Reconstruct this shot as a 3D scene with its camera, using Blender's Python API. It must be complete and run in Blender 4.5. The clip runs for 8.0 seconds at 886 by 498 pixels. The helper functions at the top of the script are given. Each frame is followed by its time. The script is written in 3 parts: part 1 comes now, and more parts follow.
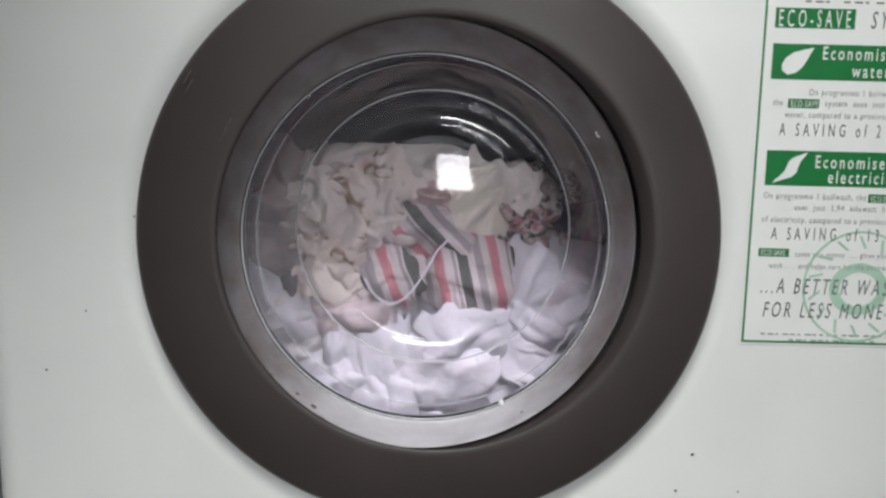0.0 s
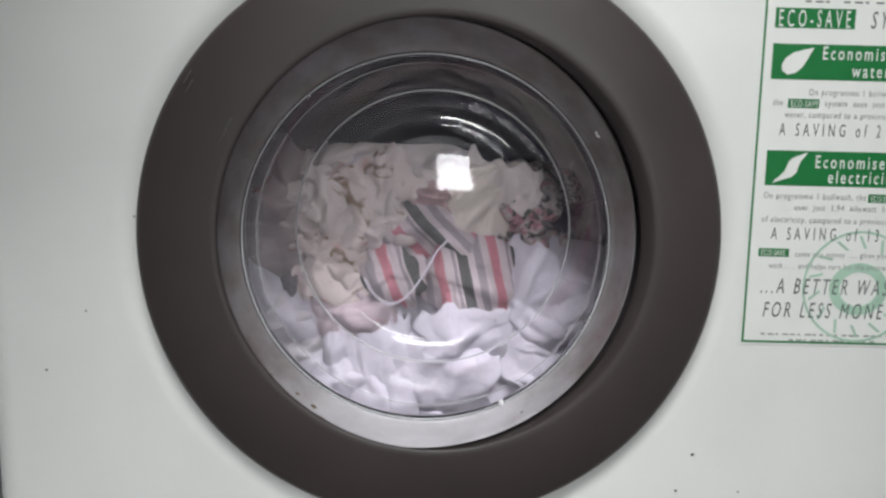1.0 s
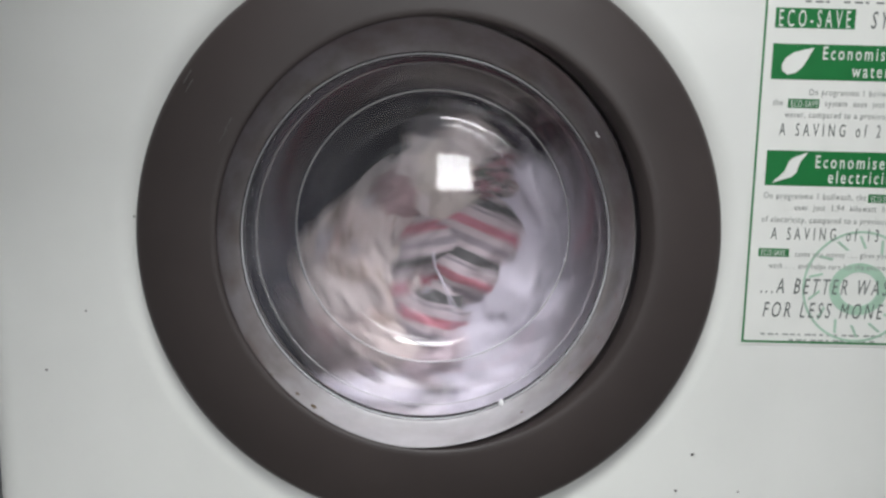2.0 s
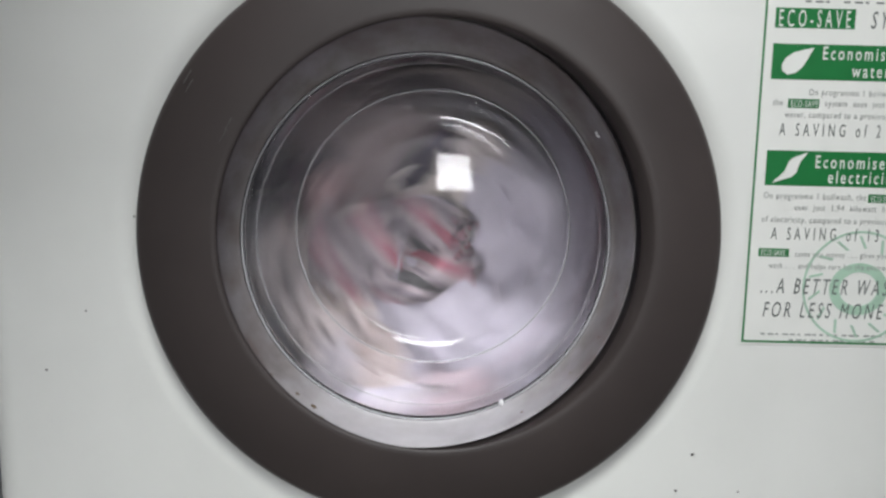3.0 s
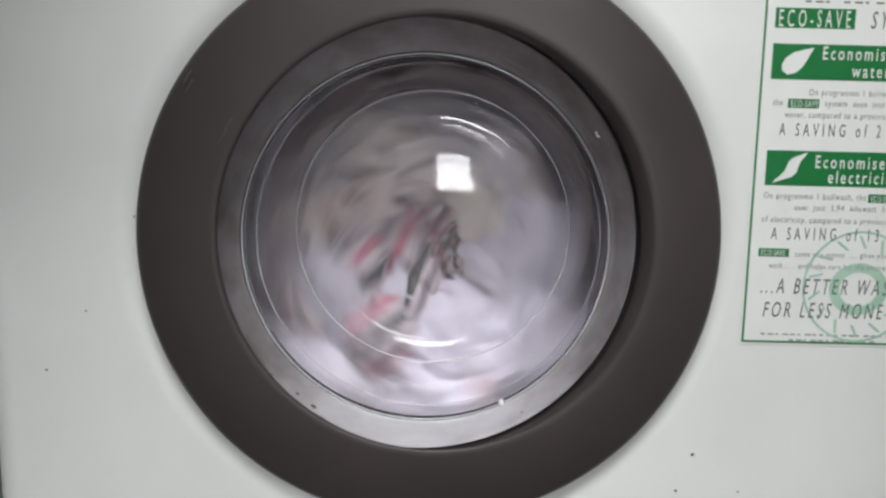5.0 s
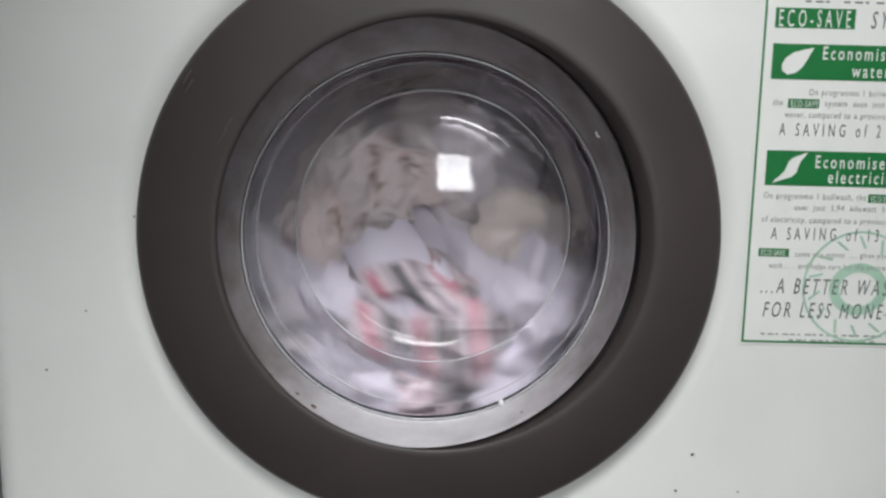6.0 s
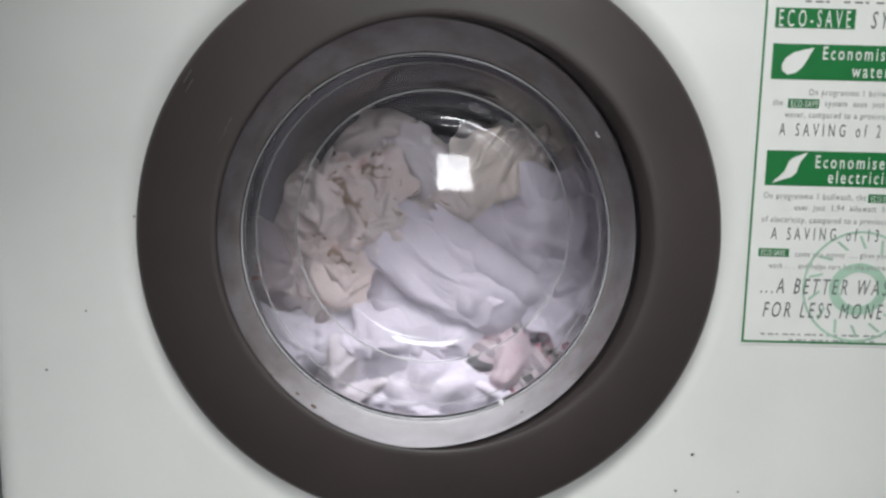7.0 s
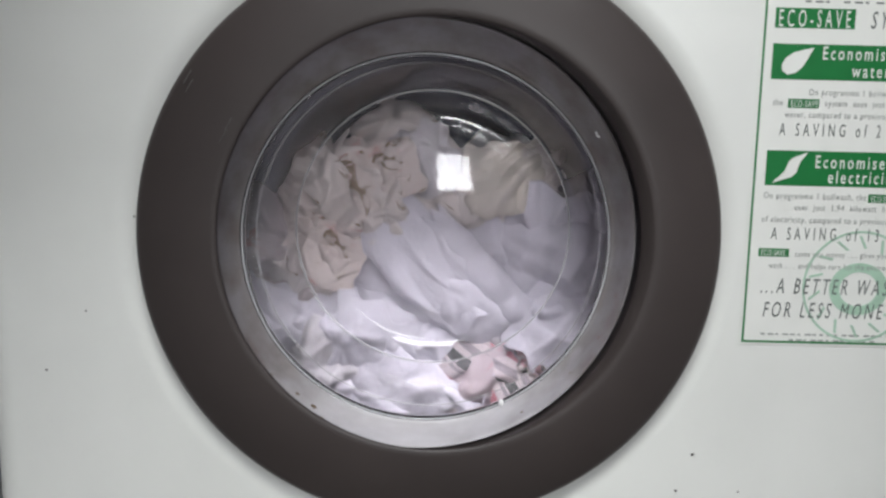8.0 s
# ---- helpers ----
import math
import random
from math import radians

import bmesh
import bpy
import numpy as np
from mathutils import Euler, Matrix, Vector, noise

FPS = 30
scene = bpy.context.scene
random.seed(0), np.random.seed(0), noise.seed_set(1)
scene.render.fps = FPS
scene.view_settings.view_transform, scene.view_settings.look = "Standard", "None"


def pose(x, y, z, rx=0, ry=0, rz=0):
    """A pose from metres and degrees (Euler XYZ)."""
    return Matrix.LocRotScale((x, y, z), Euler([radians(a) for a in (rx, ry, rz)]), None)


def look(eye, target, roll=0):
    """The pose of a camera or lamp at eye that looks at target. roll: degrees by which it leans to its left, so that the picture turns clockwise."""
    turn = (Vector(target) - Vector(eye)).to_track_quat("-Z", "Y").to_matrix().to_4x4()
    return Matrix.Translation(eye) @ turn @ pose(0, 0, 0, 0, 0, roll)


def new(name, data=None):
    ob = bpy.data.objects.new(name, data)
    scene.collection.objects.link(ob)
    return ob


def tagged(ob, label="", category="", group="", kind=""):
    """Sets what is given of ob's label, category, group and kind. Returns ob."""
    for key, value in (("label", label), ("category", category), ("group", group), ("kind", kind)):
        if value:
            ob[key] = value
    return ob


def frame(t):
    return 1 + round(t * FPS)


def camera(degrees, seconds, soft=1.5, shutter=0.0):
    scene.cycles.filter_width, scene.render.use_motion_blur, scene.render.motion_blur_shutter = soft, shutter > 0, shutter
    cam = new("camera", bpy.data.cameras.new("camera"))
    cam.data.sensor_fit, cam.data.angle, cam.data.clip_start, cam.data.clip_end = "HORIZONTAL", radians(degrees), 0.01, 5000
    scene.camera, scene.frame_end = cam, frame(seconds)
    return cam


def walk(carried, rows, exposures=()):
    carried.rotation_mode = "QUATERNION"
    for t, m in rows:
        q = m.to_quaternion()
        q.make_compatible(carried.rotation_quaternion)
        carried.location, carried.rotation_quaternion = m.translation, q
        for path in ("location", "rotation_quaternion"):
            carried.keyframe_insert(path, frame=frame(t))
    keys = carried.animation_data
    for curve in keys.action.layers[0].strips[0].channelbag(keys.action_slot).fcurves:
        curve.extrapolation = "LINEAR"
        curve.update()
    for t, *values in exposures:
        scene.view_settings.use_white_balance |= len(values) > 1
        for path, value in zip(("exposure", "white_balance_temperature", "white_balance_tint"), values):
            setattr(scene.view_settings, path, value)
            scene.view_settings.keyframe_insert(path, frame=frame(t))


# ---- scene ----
ZC = 0.45                       # height of the door's centre above the floor
EYE = (0.0100, -0.4549, ZC + 0.0485)
AIM = (0.0098, 0.0, ZC - 0.0051)
cam = camera(62, 8.0, soft=2.6, shutter=1.0)
walk(cam, [(0.0, look(EYE, AIM)), (8.0, look(EYE, AIM))],
     exposures=[(0.0, 0.0, 6500, 10), (8.0, 0.0, 6500, 10)])

# ---- world and light ----
world = bpy.data.worlds.new("sky")
scene.world = world
world.use_nodes = True
wn = world.node_tree
sky = wn.nodes.new("ShaderNodeTexSky")
sky.sky_type = "NISHITA"
sky.sun_disc = False
sky.sun_elevation, sky.sun_rotation = radians(40), radians(200)
wn.links.new(sky.outputs[0], wn.nodes["Background"].inputs[0])
wn.nodes["Background"].inputs[1].default_value = 0.10

WIN = dict(x0=-0.02, x1=0.60, z0=0.70, z1=1.44, y=-2.3)   # the window in the wall behind the camera
ROOF = dict(x0=-0.75, x1=0.85, y0=-1.95, y1=-1.15, z=2.4)  # opening added to the unseen ceiling to bring light from above
lamp = bpy.data.lights.new("window_light", "AREA")
lamp.shape, lamp.size, lamp.size_y = "RECTANGLE", WIN["x1"] - WIN["x0"] - 0.1, WIN["z1"] - WIN["z0"] - 0.1
lamp.energy, lamp.color = 14, (0.97, 0.99, 1.0)
new("window_light", lamp).matrix_world = pose((WIN["x0"] + WIN["x1"]) / 2, WIN["y"] - 0.12, (WIN["z0"] + WIN["z1"]) / 2, 90)
# added light from above; its source is assumed
lamp2 = bpy.data.lights.new("added_top_light", "AREA")
lamp2.shape, lamp2.size, lamp2.size_y = "RECTANGLE", ROOF["x1"] - ROOF["x0"] - 0.1, ROOF["y1"] - ROOF["y0"] - 0.1
lamp2.energy, lamp2.color = 72, (0.97, 0.99, 1.0)
new("added_top_light", lamp2).matrix_world = pose((ROOF["x0"] + ROOF["x1"]) / 2, (ROOF["y0"] + ROOF["y1"]) / 2, ROOF["z"] + 0.12)


# ---- materials ----
def material(name, color, rough=0.5, metal=0.0, vary=0.12, scale=30.0, bump=0.0, bump_scale=200.0, tint=None, spec=0.5):
    """A principled surface with blotches at one scale and fine relief at another."""
    m = bpy.data.materials.new(name)
    m.use_nodes = True
    nt = m.node_tree
    b = nt.nodes["Principled BSDF"]
    b.inputs["Roughness"].default_value, b.inputs["Metallic"].default_value = rough, metal
    b.inputs["Specular IOR Level"].default_value = spec
    co = nt.nodes.new("ShaderNodeTexCoord")
    n1 = nt.nodes.new("ShaderNodeTexNoise")
    n1.inputs["Scale"].default_value, n1.inputs["Detail"].default_value = scale, 5
    nt.links.new(co.outputs["Object"], n1.inputs["Vector"])
    mix = nt.nodes.new("ShaderNodeMix")
    mix.data_type = "RGBA"
    dark = tint if tint else tuple(c * (1 - vary) for c in color)
    mix.inputs["A"].default_value, mix.inputs["B"].default_value = (*dark, 1), (*color, 1)
    ramp = nt.nodes.new("ShaderNodeMapRange")
    ramp.inputs["From Min"].default_value, ramp.inputs["From Max"].default_value = 0.35, 0.65
    nt.links.new(n1.outputs["Fac"], ramp.inputs["Value"])
    nt.links.new(ramp.outputs["Result"], mix.inputs["Factor"])
    nt.links.new(mix.outputs["Result"], b.inputs["Base Color"])
    if bump:
        n2 = nt.nodes.new("ShaderNodeTexNoise")
        n2.inputs["Scale"].default_value, n2.inputs["Detail"].default_value = bump_scale, 4
        nt.links.new(co.outputs["Object"], n2.inputs["Vector"])
        bp = nt.nodes.new("ShaderNodeBump")
        bp.inputs["Strength"].default_value, bp.inputs["Distance"].default_value = bump, 0.001
        nt.links.new(n2.outputs["Fac"], bp.inputs["Height"])
        nt.links.new(bp.outputs["Normal"], b.inputs["Normal"])
    return m


def cloth(name, color, stripes=None, blotch=None, repeat=1.0, turn=0.0, blotch_scale=14.0, blotch_edge=0.62):
    """Wet cotton: weave relief, faint greying, and stripes or a print that follow the cloth."""
    m = material(name, color, 0.85, 0, 0.10, 22, spec=0.25)
    nt = m.node_tree
    b = nt.nodes["Principled BSDF"]
    b.inputs["Sheen Weight"].default_value = 0.15
    uv = nt.nodes.new("ShaderNodeUVMap")
    w = nt.nodes.new("ShaderNodeTexNoise")
    w.inputs["Scale"].default_value, w.inputs["Detail"].default_value = 22, 6
    nt.links.new(uv.outputs[0], w.inputs["Vector"])
    bp = nt.nodes.new("ShaderNodeBump")
    bp.inputs["Strength"].default_value, bp.inputs["Distance"].default_value = 0.5, 0.0030
    warp = nt.nodes.new("ShaderNodeTexNoise")
    warp.inputs["Scale"].default_value, warp.inputs["Detail"].default_value = 25, 3
    oc = nt.nodes.new("ShaderNodeTexCoord")
    nt.links.new(oc.outputs["Object"], warp.inputs["Vector"])
    wmix = nt.nodes.new("ShaderNodeMix")
    wmix.data_type = "VECTOR"
    wmix.inputs["Factor"].default_value = 0.03
    nt.links.new(oc.outputs["Object"], wmix.inputs[4])
    nt.links.new(warp.outputs["Color"], wmix.inputs[5])
    crease = nt.nodes.new("ShaderNodeTexVoronoi")
    crease.feature = "DISTANCE_TO_EDGE"
    crease.inputs["Scale"].default_value = 42
    nt.links.new(wmix.outputs[1], crease.inputs["Vector"])
    bp2 = nt.nodes.new("ShaderNodeBump")
    bp2.inputs["Strength"].default_value, bp2.inputs["Distance"].default_value = 0.24, 0.006
    nt.links.new(crease.outputs["Distance"], bp2.inputs["Height"])
    nt.links.new(w.outputs["Fac"], bp.inputs["Height"])
    nt.links.new(bp2.outputs["Normal"], bp.inputs["Normal"])
    nt.links.new(bp.outputs["Normal"], b.inputs["Normal"])
    ground = b.inputs["Base Color"].links[0].from_socket
    if stripes:
        rot = nt.nodes.new("ShaderNodeMapping")
        rot.inputs["Rotation"].default_value[2] = radians(turn)
        rot.inputs["Scale"].default_value = (repeat, repeat, 1)
        nt.links.new(uv.outputs[0], rot.inputs["Vector"])
        sep = nt.nodes.new("ShaderNodeSeparateXYZ")
        nt.links.new(rot.outputs[0], sep.inputs[0])
        fr = nt.nodes.new("ShaderNodeMath")
        fr.operation = "FRACT"
        nt.links.new(sep.outputs["X"], fr.inputs[0])
        cr = nt.nodes.new("ShaderNodeValToRGB")
        cr.color_ramp.interpolation = "CONSTANT"
        for i, (at, c) in enumerate(stripes):
            e = cr.color_ramp.elements[i] if i < 2 else cr.color_ramp.elements.new(at)
            e.position, e.color = at, (*c, 1)
        nt.links.new(fr.outputs[0], cr.inputs[0])
        mul = nt.nodes.new("ShaderNodeMix")
        mul.data_type, mul.blend_type = "RGBA", "MULTIPLY"
        mul.inputs["Factor"].default_value = 1
        nt.links.new(ground, mul.inputs["A"])
        nt.links.new(cr.outputs["Color"], mul.inputs["B"])
        nt.links.new(mul.outputs["Result"], b.inputs["Base Color"])
    if blotch:
        src = ground
        for i, c in enumerate(blotch):
            v = nt.nodes.new("ShaderNodeTexNoise")
            v.inputs["Scale"].default_value, v.inputs["Detail"].default_value, v.inputs["Distortion"].default_value = blotch_scale * (1 + 0.35 * i), 6, 1.6
            off = nt.nodes.new("ShaderNodeMapping")
            off.inputs["Location"].default_value = (3.7 * i, 1.9 * i, i)
            nt.links.new(uv.outputs[0], off.inputs["Vector"])
            nt.links.new(off.outputs[0], v.inputs["Vector"])
            mr = nt.nodes.new("ShaderNodeMapRange")
            mr.inputs["From Min"].default_value, mr.inputs["From Max"].default_value = blotch_edge, blotch_edge + 0.06
            nt.links.new(v.outputs["Fac"], mr.inputs["Value"])
            mx = nt.nodes.new("ShaderNodeMix")
            mx.data_type = "RGBA"
            nt.links.new(mr.outputs["Result"], mx.inputs["Factor"])
            nt.links.new(src, mx.inputs["A"])
            mx.inputs["B"].default_value = (*c, 1)
            src = mx.outputs["Result"]
        nt.links.new(src, b.inputs["Base Color"])
    thin = nt.nodes.new("ShaderNodeBsdfTranslucent")
    nt.links.new(b.inputs["Base Color"].links[0].from_socket, thin.inputs["Color"])
    both = nt.nodes.new("ShaderNodeMixShader")
    both.inputs["Fac"].default_value = 0.30
    nt.links.new(b.outputs[0], both.inputs[1])
    nt.links.new(thin.outputs[0], both.inputs[2])
    nt.links.new(both.outputs[0], nt.nodes["Material Output"].inputs["Surface"])
    return m


ENAMEL = material("enamel", (0.785, 0.795, 0.76), 0.36, 0, 0.06, 9, 0.05, 300)
RING = material("door_plastic", (0.053, 0.043, 0.041), 0.42, 0, 0.2, 9, 0.10, 900, spec=0.35)
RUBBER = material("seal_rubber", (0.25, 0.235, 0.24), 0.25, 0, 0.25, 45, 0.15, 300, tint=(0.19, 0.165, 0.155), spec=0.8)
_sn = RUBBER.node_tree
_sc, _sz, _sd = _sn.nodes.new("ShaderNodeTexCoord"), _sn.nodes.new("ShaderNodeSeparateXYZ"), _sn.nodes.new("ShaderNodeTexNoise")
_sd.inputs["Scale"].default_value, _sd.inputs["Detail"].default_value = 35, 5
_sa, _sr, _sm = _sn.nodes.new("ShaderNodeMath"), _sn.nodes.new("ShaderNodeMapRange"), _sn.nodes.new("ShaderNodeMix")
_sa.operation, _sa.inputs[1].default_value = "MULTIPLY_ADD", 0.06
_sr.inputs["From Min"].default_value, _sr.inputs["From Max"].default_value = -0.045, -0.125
_sm.data_type, _sm.inputs["B"].default_value = "RGBA", (0.74, 0.72, 0.75, 1)      # paler towards the bottom: light from above put into the colour
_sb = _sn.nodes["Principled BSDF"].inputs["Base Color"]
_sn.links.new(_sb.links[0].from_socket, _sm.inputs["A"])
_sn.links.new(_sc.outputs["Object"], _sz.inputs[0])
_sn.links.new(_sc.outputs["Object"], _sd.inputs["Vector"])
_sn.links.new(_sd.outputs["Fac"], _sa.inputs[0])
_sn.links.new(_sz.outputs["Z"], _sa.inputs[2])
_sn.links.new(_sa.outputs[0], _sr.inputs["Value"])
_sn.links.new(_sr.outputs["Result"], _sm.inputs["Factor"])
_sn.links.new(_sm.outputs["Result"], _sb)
DARKRUBBER = material("gasket_rubber", (0.26, 0.25, 0.265), 0.5, 0, 0.25, 60, 0.2, 300)
# far darker than bare steel: shade inside the drum is put into the colour
STEEL = material("shaded_drum_steel", (0.022, 0.024, 0.042), 0.48, 1.0, 0.2, 20, 0.02, 400)
PLASTER = material("wall_paint", (0.33, 0.33, 0.34), 0.9, 0, 0.06, 4, 0.3, 120)
CEIL = material("ceiling_paint", (0.75, 0.74, 0.72), 0.9, 0, 0.04, 4)
LINO = material("floor_lino", (0.10, 0.085, 0.07), 0.5, 0, 0.3, 8, 0.1, 60)
FRAME = material("window_paint", (0.72, 0.72, 0.70), 0.4, 0, 0.05, 12)
PAPER = material("sticker_paper", (0.80, 0.81, 0.77), 0.4, 0, 0.04, 40)
GREEN = material("sticker_green", (0.006, 0.175, 0.040), 0.45, 0, 0.12, 60, spec=0.35)
INK = material("sticker_ink", (0.12, 0.14, 0.13), 0.5, 0, 0.15, 90)
PALE = material("sticker_pale_green", (0.42, 0.62, 0.48), 0.45, 0, 0.15, 60)
SMALLINK = material("sticker_small_ink", (0.34, 0.36, 0.34), 0.5, 0, 0.15, 90)
CHIP = material("chipped_paint", (0.12, 0.10, 0.09), 0.7, 0, 0.3, 200)
SCUFF = material("scuffed_plastic", (0.13, 0.125, 0.12), 0.6, 0, 0.3, 300)

GLASS = bpy.data.materials.new("door_glass")
GLASS.use_nodes = True
_g = GLASS.node_tree.nodes["Principled BSDF"]
_g.inputs["Base Color"].default_value = (0.97, 0.93, 0.97, 1)
_g.inputs["Specular IOR Level"].default_value = 0.085
_g.inputs["Transmission Weight"].default_value = 1.0
_g.inputs["Roughness"].default_value = 0.022
_g.inputs["IOR"].default_value = 1.47
_gt = GLASS.node_tree
_haze_film = _gt.nodes.new("ShaderNodeBsdfDiffuse")
_haze_film.inputs["Color"].default_value = (0.75, 0.75, 0.78, 1)
_fn = _gt.nodes.new("ShaderNodeTexNoise")
_fn.inputs["Scale"].default_value, _fn.inputs["Detail"].default_value = 14, 5
_fm = _gt.nodes.new("ShaderNodeMapRange")
_fm.inputs["From Min"].default_value, _fm.inputs["From Max"].default_value = 0.3, 0.7
_fm.inputs["To Min"].default_value, _fm.inputs["To Max"].default_value = 0.5, 1.3   # uneven dried soap film, which also carries the painted haze
_fx = _gt.nodes.new("ShaderNodeMixShader")
_fc = _gt.nodes.new("ShaderNodeTexCoord")
_gt.links.new(_fc.outputs["Object"], _fn.inputs["Vector"])
_gt.links.new(_fn.outputs["Fac"], _fm.inputs["Value"])
_fd = _gt.nodes.new("ShaderNodeVectorMath")
_fd.operation = "DISTANCE"
_fd.inputs[1].default_value = (-0.115, 0.05, 0.030)      # centre of the haze that paints the room's reflection on the left
_fr = _gt.nodes.new("ShaderNodeMapRange")
_fr.interpolation_type = "SMOOTHSTEP"
_fr.inputs["From Min"].default_value, _fr.inputs["From Max"].default_value = 0.03, 0.19
_fr.inputs["To Min"].default_value, _fr.inputs["To Max"].default_value = 0.065, 0.006
_fp = _gt.nodes.new("ShaderNodeMath")
_fp.operation = "MULTIPLY"
_gt.links.new(_fc.outputs["Object"], _fd.inputs[0])
_gt.links.new(_fd.outputs["Value"], _fr.inputs["Value"])
_gt.links.new(_fr.outputs["Result"], _fp.inputs[0])
_gt.links.new(_fm.outputs["Result"], _fp.inputs[1])
_gt.links.new(_fp.outputs[0], _fx.inputs["Fac"])
_gt.links.new(_g.outputs[0], _fx.inputs[1])
_gt.links.new(_haze_film.outputs[0], _fx.inputs[2])
_gt.links.new(_fx.outputs[0], _gt.nodes["Material Output"].inputs["Surface"])


FROST = material("moulded_glass_edge", (0.80, 0.80, 0.82), 0.12, 0, 0.1, 300)
FROST.node_tree.nodes["Principled BSDF"].inputs["Transmission Weight"].default_value = 0.6
PALE_GLOSS = material("pale_gloss", (0.85, 0.85, 0.85), 0.05, 0, 0.05, 300)


# ---- building helpers ----
def part(name, bm, mat, parent=None, label="", smooth=True):
    me = bpy.data.meshes.new(name)
    bm.to_mesh(me)
    bm.free()
    me.materials.append(mat)
    if smooth:
        for p in me.polygons:
            p.use_smooth = True
    ob = new(name, me)
    ob.parent = parent
    return tagged(ob, label)


def lathe(profile, n=160, closed=False):
    """Turns (radius, depth) points round the y axis; depth grows away from the viewer."""
    bm = bmesh.new()
    rings = []
    for r, y, *c in profile:
        cx, cz = c or (0, 0)
        if r < 1e-6:
            rings.append([bm.verts.new((cx, y, cz))])
        else:
            rings.append([bm.verts.new((cx + r * math.cos(2 * math.pi * i / n), y, cz + r * math.sin(2 * math.pi * i / n))) for i in range(n)])
    pairs = list(zip(rings, rings[1:]))
    if closed:
        pairs.append((rings[-1], rings[0]))
    for a, b in pairs:
        for i in range(n):
            j = (i + 1) % n
            if len(a) == 1 and len(b) == 1:
                continue
            if len(a) == 1:
                bm.faces.new((a[0], b[i], b[j]))
            elif len(b) == 1:
                bm.faces.new((a[i], a[j], b[0]))
            else:
                bm.faces.new((a[i], a[j], b[j], b[i]))
    bmesh.ops.recalc_face_normals(bm, faces=bm.faces)
    return bm


def arc(cx, cy, rx, ry, a0, a1, n=6):
    """Points on a quarter round, for lathe profiles."""
    return [(cx + rx * math.cos(radians(a0 + (a1 - a0) * i / n)), cy + ry * math.sin(radians(a0 + (a1 - a0) * i / n))) for i in range(n + 1)]


def box(x0, x1, y0, y1, z0, z1, bevel=0.0, bm=None):
    bm = bm or bmesh.new()
    made = bmesh.ops.create_cube(bm, size=1, matrix=Matrix.LocRotScale(((x0 + x1) / 2, (y0 + y1) / 2, (z0 + z1) / 2), None, (x1 - x0, y1 - y0, z1 - z0)))
    if bevel:
        es = {e for v in made["verts"] for e in v.link_edges}
        bmesh.ops.bevel(bm, geom=list(es), offset=bevel, segments=3, affect="EDGES", profile=0.5)
    return bm


def tube(points, radius, sides=8):
    bm = bmesh.new()
    pts = [Vector(p) for p in points]
    rings = []
    for i, p in enumerate(pts):
        t = (pts[min(i + 1, len(pts) - 1)] - pts[max(i - 1, 0)]).normalized()
        u = t.cross(Vector((0, 1, 0)))
        u = u.normalized() if u.length > 1e-4 else Vector((1, 0, 0))
        v = t.cross(u)
        rings.append([bm.verts.new(p + radius * (math.cos(k * 2 * math.pi / sides) * u + math.sin(k * 2 * math.pi / sides) * v)) for k in range(sides)])
    for a, b in zip(rings, rings[1:]):
        for k in range(sides):
            bm.faces.new((a[k], a[(k + 1) % sides], b[(k + 1) % sides], b[k]))
    bm.faces.new(rings[0])
    bm.faces.new(rings[-1][::-1])
    bmesh.ops.recalc_face_normals(bm, faces=bm.faces)
    return bm


# ---- the room ----
RX0, RX1, RY0, RY1, RH = -1.2, 1.5, WIN["y"], 0.62, ROOF["z"]
tagged(part("floor", box(RX0 - 0.1, RX1 + 0.1, RY0 - 0.15, RY1 + 0.1, -0.1, 0), LINO, smooth=False), "brown worn lino floor under the washing machine", "floor", kind="structure")
bm = box(RX0 - 0.1, ROOF["x0"], RY0 - 0.15, RY1 + 0.1, RH, RH + 0.15)
box(ROOF["x1"], RX1 + 0.1, RY0 - 0.15, RY1 + 0.1, RH, RH + 0.15, bm=bm)
box(ROOF["x0"], ROOF["x1"], RY0 - 0.15, ROOF["y0"], RH, RH + 0.15, bm=bm)
box(ROOF["x0"], ROOF["x1"], ROOF["y1"], RY1 + 0.1, RH, RH + 0.15, bm=bm)
tagged(part("ceiling", bm, CEIL, smooth=False), "plain white painted ceiling with an opening added for the top light", "ceiling", kind="structure")
tagged(part("wall_north", box(RX0 - 0.1, RX1 + 0.1, RY1, RY1 + 0.1, 0, RH), PLASTER, smooth=False), "plain off-white plaster wall behind the machine", "wall", kind="structure")


def window_wall(name, lo, hi, base, top, thick, m):
    """A wall along its own x axis from lo[0] to hi[0], with one opening, placed by m; its window frame goes with it."""
    bm = box(lo[0], lo[1], -thick, 0, 0, RH)
    box(hi[0], hi[1], -thick, 0, 0, RH, bm=bm)
    box(lo[1], hi[0], -thick, 0, 0, base, bm=bm)
    box(lo[1], hi[0], -thick, 0, top, RH, bm=bm)
    bm.transform(m)
    tagged(part(name, bm, PLASTER, smooth=False), "plain off-white plaster wall with a window opening", "wall", kind="structure")
    win = tagged(new("window_1"), "white painted window frame lit by daylight", "window", kind="structure")
    x0, x1 = lo[1], hi[0]
    for x, xx, z, zz in ((x0, x0 + 0.05, base, top), (x1 - 0.05, x1, base, top), (x0 + 0.05, x1 - 0.05, top - 0.05, top), (x0 + 0.05, x1 - 0.05, base, base + 0.05), (x0 + 0.05, x1 - 0.05, top - 0.20, top - 0.175)):
        bm = box(x, xx, -0.09, -0.03, z, zz, 0.004)
        bm.transform(m)
        part("window_frame", bm, FRAME, win, smooth=False)


